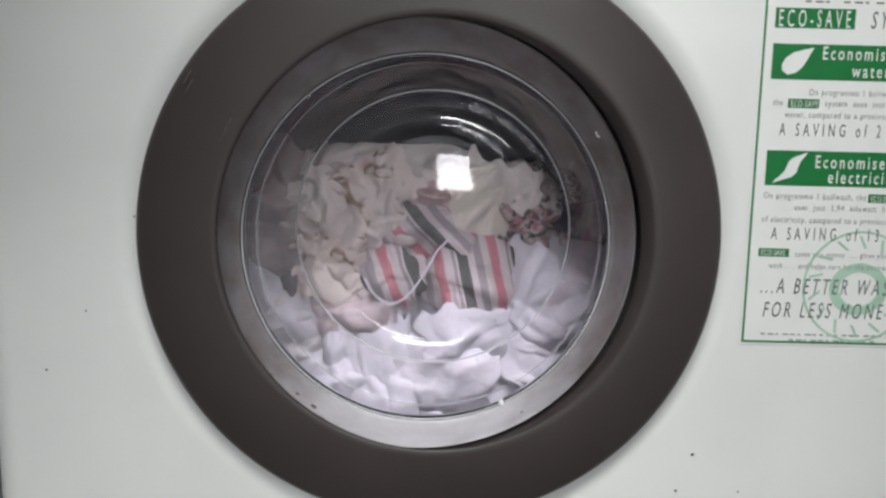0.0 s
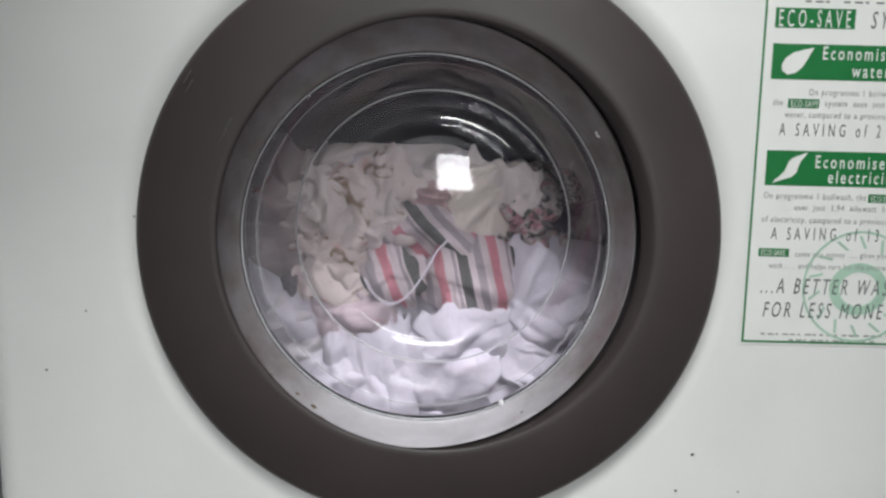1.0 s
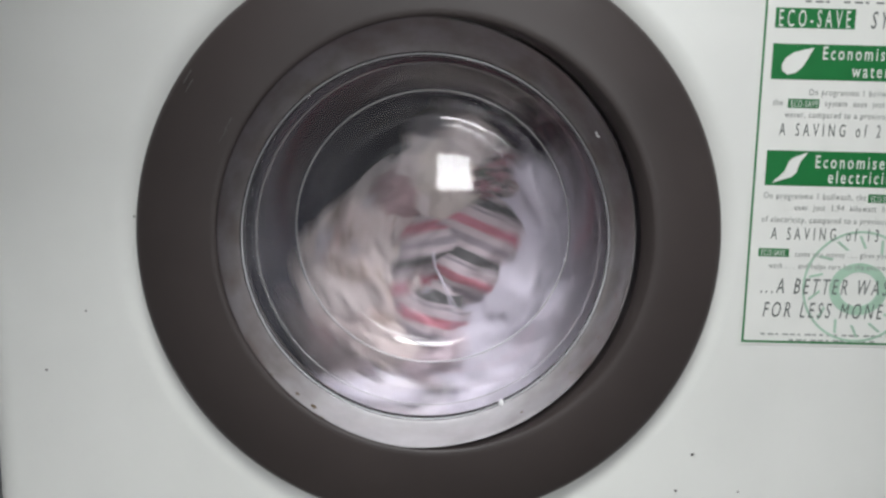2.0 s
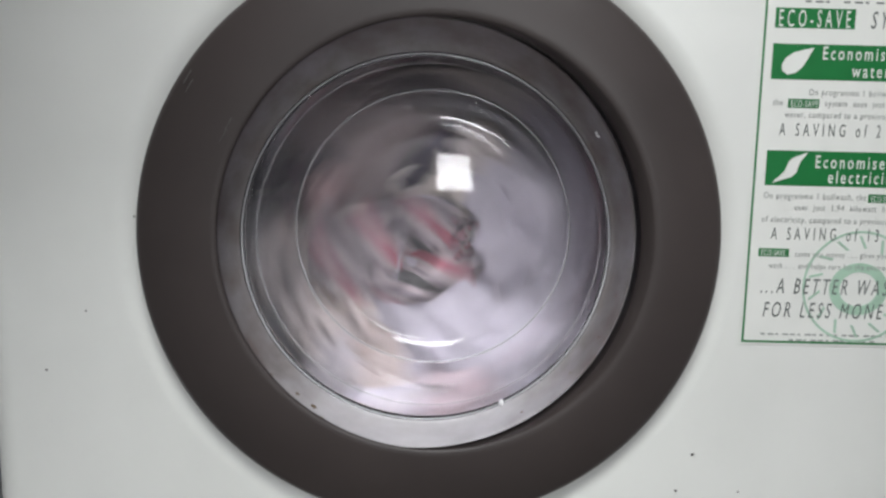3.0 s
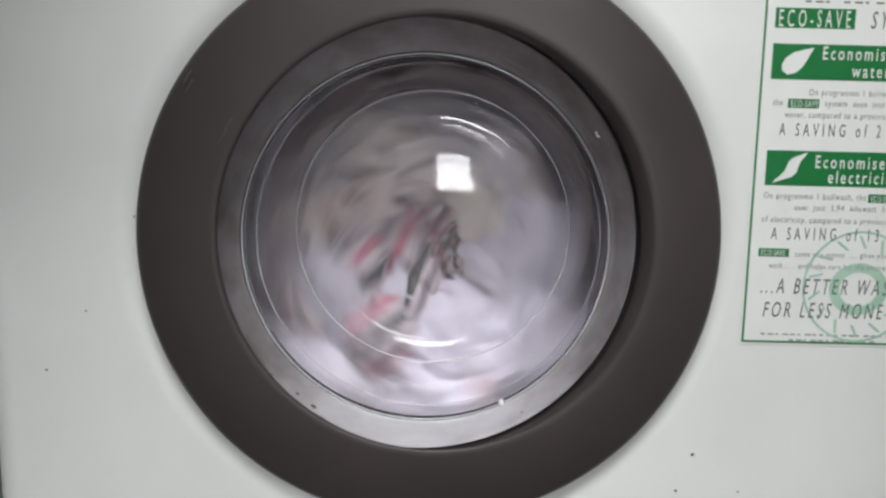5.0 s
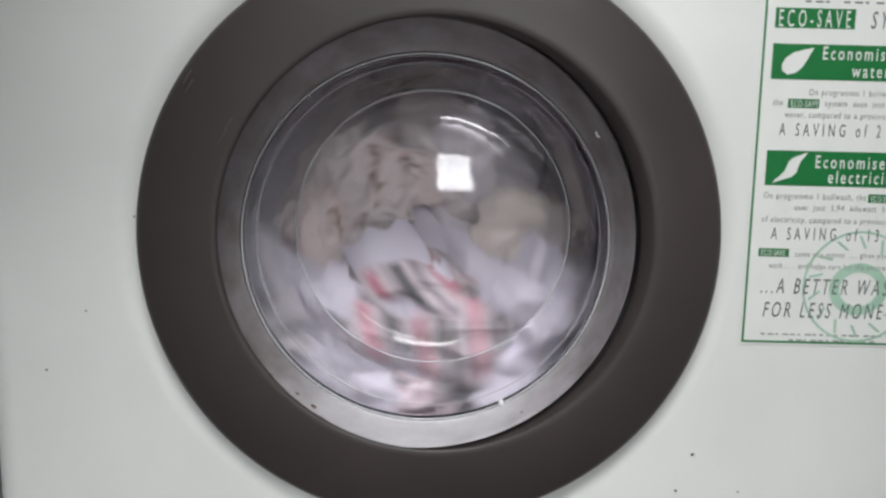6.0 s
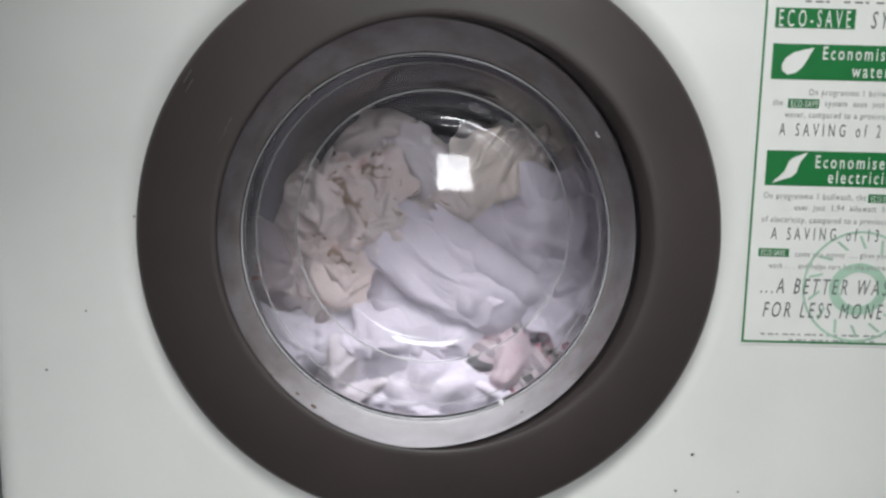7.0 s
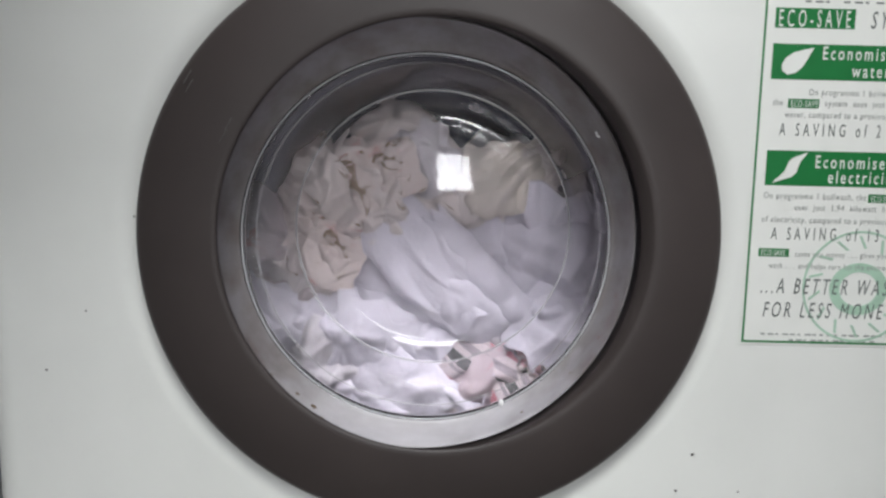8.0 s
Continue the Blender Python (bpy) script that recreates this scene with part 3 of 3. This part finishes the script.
def garment(name, label, mat, seed, a, b, category="laundry", thick=0.0011, **kw):
    p = drape(seed, a, b, **kw)
    n = p.shape[0]
    idx = np.arange(n * n).reshape(n, n)
    faces = np.stack([idx[:-1, :-1], idx[:-1, 1:], idx[1:, 1:], idx[1:, :-1]], -1).reshape(-1, 4)
    me = bpy.data.meshes.new(name)
    me.from_pydata(p.reshape(-1, 3).tolist(), [], faces.tolist())
    uv = me.uv_layers.new(name="UVMap")
    loops = np.empty(len(me.loops), dtype=np.int32)
    me.loops.foreach_get("vertex_index", loops)
    uv.data.foreach_set("uv", np.stack([loops // n, loops % n], -1).astype(np.float32).ravel() / (n - 1))
    me.materials.append(mat)
    me.polygons.foreach_set("use_smooth", [True] * len(me.polygons))
    ob = new(name, me)
    so = ob.modifiers.new("thickness", "SOLIDIFY")
    so.thickness, so.offset = thick, 0
    return tagged(ob, label, category, group="laundry in the drum"), p


WHITE = cloth("white_cotton", (0.745, 0.735, 0.80))
OFFWHITE = cloth("cream_white_cotton", (0.76, 0.715, 0.69))
PRINTED = cloth("leaf_print_cotton", (0.76, 0.71, 0.68), blotch=[(0.34, 0.27, 0.20)], blotch_scale=3.4, blotch_edge=0.62)
WHITE2 = cloth("greyed_cotton", (0.68, 0.665, 0.69))
CREAM = cloth("cream_print", (0.77, 0.70, 0.665), blotch=[(0.68, 0.48, 0.45), (0.31, 0.24, 0.17)], blotch_scale=3.4, blotch_edge=0.60)
YELLOW = cloth("yellowed_cotton", (0.84, 0.80, 0.73))
LILAC = cloth("lilac_grey_cotton", (0.44, 0.385, 0.38), blotch=[(0.36, 0.16, 0.14)], blotch_scale=4, blotch_edge=0.62)
FLORAL = cloth("floral_print", (0.50, 0.46, 0.45), blotch=[(0.16, 0.20, 0.165), (0.46, 0.27, 0.30), (0.13, 0.125, 0.135)], blotch_scale=5, blotch_edge=0.53)
PINK = cloth("pink_cotton", (0.58, 0.43, 0.43))
ROSE = cloth("pale_pink_cotton", (0.62, 0.54, 0.57), blotch=[(0.58, 0.38, 0.43)], blotch_scale=3, blotch_edge=0.6)
GREYSOCK = cloth("grey_cotton", (0.22, 0.20, 0.22))
NAVY = cloth("dark_navy_cotton", (0.07, 0.06, 0.09))
S_W, S_G, S_P, S_D = (1, 0.98, 0.98), (0.58, 0.58, 0.60), (0.92, 0.44, 0.50), (0.22, 0.25, 0.24)
BANDS = [(0.0, S_D), (0.19, S_W), (0.31, S_G), (0.45, S_W), (0.58, S_P), (0.75, S_W), (0.90, S_G), (0.96, S_W)]
STRIPE = cloth("striped_cotton", (0.64, 0.59, 0.61), stripes=BANDS, repeat=1.75, turn=-40)
STRIPE3 = cloth("striped_cotton_corner", (0.64, 0.59, 0.61), stripes=BANDS, repeat=1.05, turn=-40)
STRIPE2 = cloth("striped_cotton_body", (0.64, 0.59, 0.61), stripes=BANDS, repeat=2.6, turn=-38)

# name, label, material, seed, half width, half height, steepness of its folds, first place (x, z, depth), last place (x, z, depth), lies as made at (0 start, 1 end), spin radius, number of folds, fold direction
LOAD = [
    ("striped_tea_towel", "damp tea towel striped pink, grey, white and dark green", STRIPE2, 3, 0.062, 0.050, 0.6, (0.000, -0.020, 0.119), (0.040, -0.132, 0.128), 0, 0.062, 16, -40),
    ("printed_pillowcase", "cream pillowcase with a faded red and brown print", CREAM, 5, 0.048, 0.062, 0.8, (-0.072, -0.008, 0.119), (-0.074, 0.006, 0.117), 0, 0.085, 34, None),
    ("yellowed_napkin", "yellowed cream cotton napkin, crumpled wet", YELLOW, 8, 0.032, 0.028, 0.5, (0.038, 0.018, 0.116), (0.060, 0.036, 0.108), 0, 0.07, 12, None),
    ("floral_blouse", "crumpled blouse with a dark green floral print", FLORAL, 11, 0.040, 0.040, 0.9, (0.084, 0.008, 0.123), (0.092, -0.114, 0.128), 0, 0.11, 22, None),
    ("white_shirt", "large white cotton shirt, folded wet in the drum", WHITE, 14, 0.090, 0.078, 0.45, (-0.046, -0.112, 0.127), (0.010, -0.034, 0.119), 1, 0.06, 20, -46),
    ("white_towel", "white cotton towel pressed against the glass bowl", WHITE, 17, 0.066, 0.080, 0.42, (0.102, -0.080, 0.122), (0.106, -0.044, 0.121), 0, 0.10, 16, None),
]
LOAD += [
    ("white_vest", "crumpled white cotton vest, wet", WHITE, 20, 0.095, 0.060, 0.36, (0.042, -0.130, 0.123), (-0.022, -0.120, 0.119), 0, 0.115, 14, None),
    ("grey_pillowcase", "lilac grey pillowcase with reddish stains", LILAC, 23, 0.054, 0.072, 0.6, (-0.124, -0.006, 0.128), (-0.124, -0.044, 0.128), 0, 0.12, 16, None),
    ("white_undershirt", "thin cream-white undershirt with a brown print, crumpled", PRINTED, 26, 0.07, 0.036, 0.7, (-0.040, 0.028, 0.128), (-0.006, 0.040, 0.130), 0, 0.10, 24, 40),
    ("pink_flannel", "small pink flannel cloth, crumpled", PINK, 29, 0.020, 0.022, 0.7, (0.000, 0.018, 0.114), (-0.126, -0.072, 0.135), 0, 0.11, 10, None),
    ("navy_sock", "dark navy cotton sock balled up wet", NAVY, 32, 0.036, 0.052, 0.6, (0.128, -0.006, 0.140), (0.122, -0.108, 0.150), 0, 0.12, 12, None),
    ("white_cloth", "small white cotton cloth with deep folds", WHITE2, 35, 0.058, 0.052, 0.6, (-0.116, -0.088, 0.126), (-0.082, -0.104, 0.123), 0, 0.12, 14, None),
]
LOAD += [
    ("bed_sheet", "bulky white bed sheet filling the drum", WHITE2, 38, 0.13, 0.095, 0.5, (0.0, -0.118, 0.140), (0.0, -0.112, 0.140), 0, 0.055, 26, None),
    ("duvet_cover", "bulky greyed white duvet cover deep in the drum", WHITE2, 44, 0.14, 0.13, 0.5, (0.0, -0.105, 0.188), (0.0, -0.100, 0.188), 0, 0.012, 26, None),
    ("bath_towel", "greyed white bath towel behind the other laundry", WHITE2, 41, 0.125, 0.085, 0.5, (-0.010, -0.030, 0.170), (0.010, -0.040, 0.170), 0, 0.08, 24, None),
    ("cotton_blanket", "greyed white cotton blanket behind the other laundry", WHITE2, 47, 0.100, 0.080, 0.5, (-0.080, -0.130, 0.196), (-0.080, -0.125, 0.196), 0, 0.095, 24, None),
    ("table_cloth", "plain white table cloth balled up deep in the drum", WHITE2, 50, 0.100, 0.080, 0.5, (0.080, -0.130, 0.202), (0.080, -0.125, 0.202), 0, 0.095, 24, None),
]
FLAT = {"yellowed_napkin": dict(cap=0.008, rounding=0.08)}          # lies square and open
LAUNDRY = []
SLANT = {}
for nm, lb, mt, sd, ha, hb, sq, p0, p1, when, rs, fo, lay in LOAD:
    ob, pts = garment(nm, lb, mt, sd, ha, hb, lay=lay, folds=int(fo * 1.9), slope=sq * 1.3, depth=0.013 if nm == "white_shirt" else 0.020, **FLAT.get(nm, {}))
    LAUNDRY.append((ob, p0, p1, rs, when))
TOWEL_OB = LAUNDRY[0][0]
# small flat pieces with free corners, each lying at a slant
SMALL = [
    ("handkerchief", "small cream cotton handkerchief, creased wet", OFFWHITE, 61, 0.036, 0.030, (-0.090, 0.010, 0.122), (-0.070, 0.026, 0.122), 14, -16, 30, 0.09),
    ("handkerchief", "small cream handkerchief, creased wet", OFFWHITE, 62, 0.034, 0.028, (-0.050, 0.012, 0.118), (-0.092, -0.020, 0.120), -16, 14, -35, 0.07),
    ("handkerchief", "small white cotton handkerchief, creased wet", WHITE2, 63, 0.038, 0.024, (-0.030, 0.022, 0.124), (0.000, 0.038, 0.124), 16, 10, 12, 0.10),
    ("face_cloth", "pale pink face cloth, creased wet", ROSE, 64, 0.036, 0.030, (-0.064, -0.066, 0.117), (0.028, -0.128, 0.119), -12, -14, 20, 0.10),
    ("face_cloth", "off-white face cloth, creased wet", OFFWHITE, 65, 0.030, 0.026, (0.024, 0.024, 0.123), (0.050, 0.012, 0.121), 12, 16, -20, 0.08),
    ("handkerchief", "small cream handkerchief, creased wet", OFFWHITE, 66, 0.030, 0.026, (0.054, 0.020, 0.122), (0.072, 0.034, 0.119), 10, -18, 8, 0.09),
]
SMALL += [
    ("sock", "white cotton sock, wet", WHITE, 67, 0.040, 0.018, (-0.124, -0.070, 0.118), (-0.118, -0.080, 0.118), 14, 8, 35, 0.12),
    ("sock", "white cotton sock, wet", WHITE, 68, 0.042, 0.018, (-0.070, -0.116, 0.119), (-0.096, -0.070, 0.118), -14, 10, -20, 0.11),
    ("face_cloth", "white face cloth, creased wet", WHITE, 69, 0.036, 0.032, (0.074, -0.062, 0.118), (0.088, -0.012, 0.120), 14, -14, 48, 0.09),
    ("handkerchief", "small white cotton handkerchief, creased wet", WHITE, 70, 0.032, 0.030, (0.104, -0.110, 0.119), (0.104, -0.078, 0.118), -14, 16, -30, 0.12),
    ("handkerchief", "small white cotton handkerchief, creased wet", WHITE, 71, 0.038, 0.026, (0.000, -0.126, 0.117), (-0.034, -0.134, 0.116), 16, -10, 15, 0.11),
    ("sock", "grey cotton sock, wet", GREYSOCK, 72, 0.034, 0.016, (-0.104, -0.052, 0.123), (0.004, -0.144, 0.120), 10, 14, -22, 0.115),
]
SMALL += [
    ("sock", "dark striped cotton sock, wet", NAVY, 73, 0.030, 0.014, (0.104, 0.012, 0.132), (0.064, -0.132, 0.131), -12, 12, 40, 0.10),
    ("face_cloth", "white face cloth, creased wet", WHITE, 74, 0.034, 0.030, (0.040, -0.098, 0.116), (-0.050, -0.104, 0.116), 14, 14, -12, 0.085),
]
for nm, lb, mt, sd, ha, hb, p0, p1, tx, tz, ty, rs in SMALL:
    big = 1.3 if mt is WHITE else 1.0
    ob, pts = garment(nm, lb, mt, sd, ha * big, hb * big, depth=0.010, cap=0.009, n=64, folds=10 if mt is WHITE else 14, slope=0.45 if mt is WHITE else 0.70, rounding=0.10, pinches=1, ragged=0.10)
    LAUNDRY.append((ob, p0, p1, rs, 0))
    SLANT[ob.name] = pose(0, 0, 0, tx, ty, tz)


def fold_of(parent, name, label, mat, seed, a, b, m, **kw):
    """A further layer of the same piece of laundry."""
    ob, pts = garment(name, label, mat, seed, a, b, **kw)
    for key in ("category", "group"):
        if key in ob:
            del ob[key]
    ob.parent, ob.matrix_basis = parent, m
    return ob


flap = fold_of(TOWEL_OB, "flap", "flat striped corner of the towel", STRIPE, 51, 0.038, 0.036, Matrix(), depth=0.008, cap=0.010, folds=16, slope=0.60, rounding=0.1, pinches=2)
SHIRT = next(l[0] for l in LAUNDRY if l[0].name == "white_shirt")
fold_of(SHIRT, "sleeve", "folded white sleeve", WHITE, 81, 0.064, 0.030, pose(-0.016, -0.010, 0.006, 0, 44, 0), depth=0.010, cap=0.006, folds=10, lay=4, slope=0.45, rounding=0.2)
fold_of(SHIRT, "button_band", "narrow folded front band", WHITE, 82, 0.062, 0.013, pose(0.032, -0.008, -0.004, 0, 47, 6), depth=0.006, cap=0.005, folds=6, lay=0, slope=0.4, n=64, rounding=0.1)
PILLOW = next(l[0] for l in LAUNDRY if l[0].name == "printed_pillowcase")
for nm, mt, sd, ha, hb, m in (("corner", CREAM, 91, 0.030, 0.022, pose(0.030, -0.008, 0.040, 0, -28, 0)), ("hem", PRINTED, 92, 0.034, 0.018, pose(-0.006, -0.010, 0.022, 6, 40, 0)),
                              ("corner", CREAM, 93, 0.032, 0.026, pose(-0.004, -0.006, -0.028, -6, 14, 0)), ("hem", PRINTED, 94, 0.026, 0.018, pose(0.036, -0.010, 0.012, 0, 62, 8))):
    fold_of(PILLOW, nm, "", mt, sd, ha, hb, m, depth=0.008, cap=0.004, folds=22, slope=0.80, rounding=0.05, ragged=0.08, n=72)
flap.matrix_basis = Matrix.Translation((0.034, -0.010, -0.022)) @ Matrix.Rotation(radians(30), 4, "Y")
fold_of(TOWEL_OB, "corner", "small striped corner of the towel", STRIPE3, 95, 0.025, 0.021, pose(-0.028, -0.014, -0.018, 0, 26, 0), depth=0.006, cap=0.008, folds=9, slope=0.5, n=56, rounding=0.15)
cord = [(-0.050 + 0.064 * f, -0.0165 + 0.002 * math.sin(9 * f), -0.020 - 0.022 * math.sin(math.pi * min(1, 1.15 * f) ** 0.8) + 0.030 * f ** 2.2) for f in [k / 24 for k in range(25)]]
part("cord", tube(cord, 0.0008, 8), WHITE, TOWEL_OB, "thin white hanging cord")


# ---- what moves ----
TURN = [(0.0, 0), (1.7, 0), (1.9, 18), (2.1, 72), (2.3, 150), (2.5, 230), (2.8, 345), (3.5, 618), (4.5, 1008), (5.4, 1359), (5.6, 1436), (5.8, 1507),
        (5.9, 1532), (6.0, 1552), (6.1, 1567), (6.2, 1579), (6.3, 1589), (6.4, 1596), (6.5, 1600), (6.6, 1599), (6.8, 1591), (7.0, 1584), (7.2, 1579), (7.5, 1575), (8.0, 1573)]
TOWEL = [(0.0, 0), (1.7, 0), (1.9, 22), (2.1, 90), (2.3, 180), (2.5, 275), (2.8, 414), (3.0, 560), (3.1, 628), (3.2, 674), (3.4, 729), (3.6, 774), (3.7, 790), (3.8, 822), (3.9, 910), (4.0, 984),
         (4.2, 1034), (4.4, 1084), (4.6, 1124), (4.7, 1149), (4.8, 1200), (4.9, 1280), (5.0, 1344), (5.2, 1410), (5.4, 1480), (5.5, 1525), (5.6, 1590), (5.7, 1665), (5.8, 1714),
         (5.9, 1739), (6.0, 1759), (6.1, 1774), (6.2, 1786), (6.3, 1796), (6.4, 1803), (6.5, 1807), (6.6, 1806), (6.8, 1798), (7.0, 1790), (7.2, 1785), (7.5, 1781), (8.0, 1779)]


# seconds, x and height of the towel as it tumbles
TOWEL_WAY = [(0.0, 0.0, -0.02), (1.7, 0.0, -0.02), (1.9, 0.001, -0.024), (2.05, 0.006, -0.041), (2.2, 0.021, -0.056), (2.4, 0.057, -0.036), (2.6, 0.076, -0.008), (2.7, 0.068, 0.005), (2.8, 0.051, 0.005), (2.9, 0.028, -0.003), (3.0, -0.01, -0.019), (3.1, -0.01, -0.032), (3.2, 0.01, -0.045), (3.3, 0.031, -0.045), (3.4, 0.057, -0.022), (3.5, 0.072, -0.008), (3.6, 0.061, 0.005), (3.7, 0.046, 0.021), (3.8, 0.043, 0.025), (3.9, -0.001, -0.01), (4.0, -0.018, -0.032), (4.1, -0.022, -0.051), (4.2, 0.001, -0.063)]
TOWEL_WAY += [(4.3, 0.038, -0.074), (4.4, 0.061, -0.063), (4.5, 0.077, -0.045), (4.6, 0.065, -0.03), (4.7, 0.06, -0.004), (4.8, 0.049, 0.021), (4.9, 0.006, -0.01), (5.0, -0.018, -0.039), (5.15, 0.001, -0.063), (5.3, 0.043, -0.061), (5.45, 0.072, -0.019), (5.6, 0.057, 0.016), (5.7, 0.012, -0.006), (5.8, -0.025, -0.037), (5.9, -0.027, -0.045), (6.0, -0.007, -0.061), (6.1, 0.028, -0.072), (6.2, 0.037, -0.094), (6.4, 0.057, -0.114), (6.5, 0.072, -0.119), (6.7, 0.063, -0.128), (7.2, 0.048, -0.131), (8.0, 0.04, -0.132)]


# degrees by which the deep pieces spread round the drum as it spins
STAY = {"bed_sheet": (0.0, -0.078), "duvet_cover": (0.0, -0.030)}
TRAIL = {"grey_pillowcase": (-8, 0.112), "navy_sock": (22, 0.108)}
SPREAD = {"bath_towel": 150, "cotton_blanket": -75, "table_cloth": 75}


def along(table, t):
    return float(np.interp(t, [r[0] for r in table], [r[1] for r in table]))


def ease(t, t0, t1):
    f = min(1, max(0, (t - t0) / (t1 - t0)))
    return f * f * (3 - 2 * f)


def motions():
    times = [round(0.1 * k, 1) for k in range(81)]
    walk(DRUM, [(t, Matrix.Translation((0, 0, ZC)) @ Matrix.Rotation(along(TURN, t) * math.pi / 180, 4, Vector((0, -1, 0)))) for t in times])
    for ob, p0, p1, rs, when in LAUNDRY:
        table = TOWEL if ob.name == "striped_tea_towel" else TURN
        total = table[-1][1]
        a0 = math.degrees(math.atan2(p0[1], p0[0]))
        a1 = math.degrees(math.atan2(p1[1], p1[0]))
        r0, r1 = math.hypot(p0[0], p0[1]), math.hypot(p1[0], p1[1])
        slip = (a1 - a0 - total + 180) % 360 - 180
        rows, first = [], -(total + slip) if when else 0
        for t in times:
            s, b = ease(t, 2.0, 6.0), ease(t, 1.75, 2.6) * (1 - ease(t, 5.7, 6.5))
            turn = along(table, t) + slip * s + SPREAD.get(ob.name, 0) * b
            r = (r0 + (r1 - r0) * s) * (1 - b) + rs * b
            ang = radians(a0 + turn)
            r *= 1 - 0.22 * b * math.sin(ang)          # what is carried up falls short, what lies below spreads out
            px, pz = r * math.cos(ang), r * math.sin(ang) - (0.0 if rs < 0.05 else 0.020) * b
            tx, tz = along(TOWEL_WAY, t), along([(q[0], q[2]) for q in TOWEL_WAY], t)
            if table is TOWEL:
                px, pz = tx - 0.010 * b, tz - 0.008 * b
            if ob.name in STAY:                         # the bulk rolls over in its place
                px, pz = px + (STAY[ob.name][0] - px) * b, pz + (STAY[ob.name][1] - pz) * b
            lead = math.atan2(tz + 0.03, tx)
            if ob.name in TRAIL:                        # dark pieces keep outside the towel
                da, dr = TRAIL[ob.name]
                px, pz = px + (dr * math.cos(lead + radians(da)) - px) * b, pz + (dr * math.sin(lead + radians(da)) - 0.015 - pz) * b
            if ob.name == "floral_blouse":              # wound up with the towel
                px, pz = px + (tx + 0.026 - px) * b, pz + (tz + 0.014 - pz) * b
            deep = ease(t, 1.75, 2.6) * (1 - ease(t, 6.1, 6.6))
            y = p0[2] + (p1[2] - p0[2]) * (ease(t, 6.0, 6.5) if table is TOWEL else s)
            if ob.data.materials[0] in (CREAM, OFFWHITE, PRINTED, YELLOW):
                y += 0.016 * deep
            if table is TOWEL or ob.name == "floral_blouse":      # sinks behind the white shirt once, comes forward at the last turn
                y += 0.034 * math.exp(-((t - 4.45) / 0.14) ** 2) - 0.010 * math.exp(-((t - 5.95) / 0.2) ** 2)
            rows.append((t, Matrix.Translation((px, y, ZC + pz)) @ Matrix.Rotation(radians(turn + first), 4, Vector((0, -1, 0))) @ SLANT.get(ob.name, Matrix())))
        walk(ob, rows)


motions()
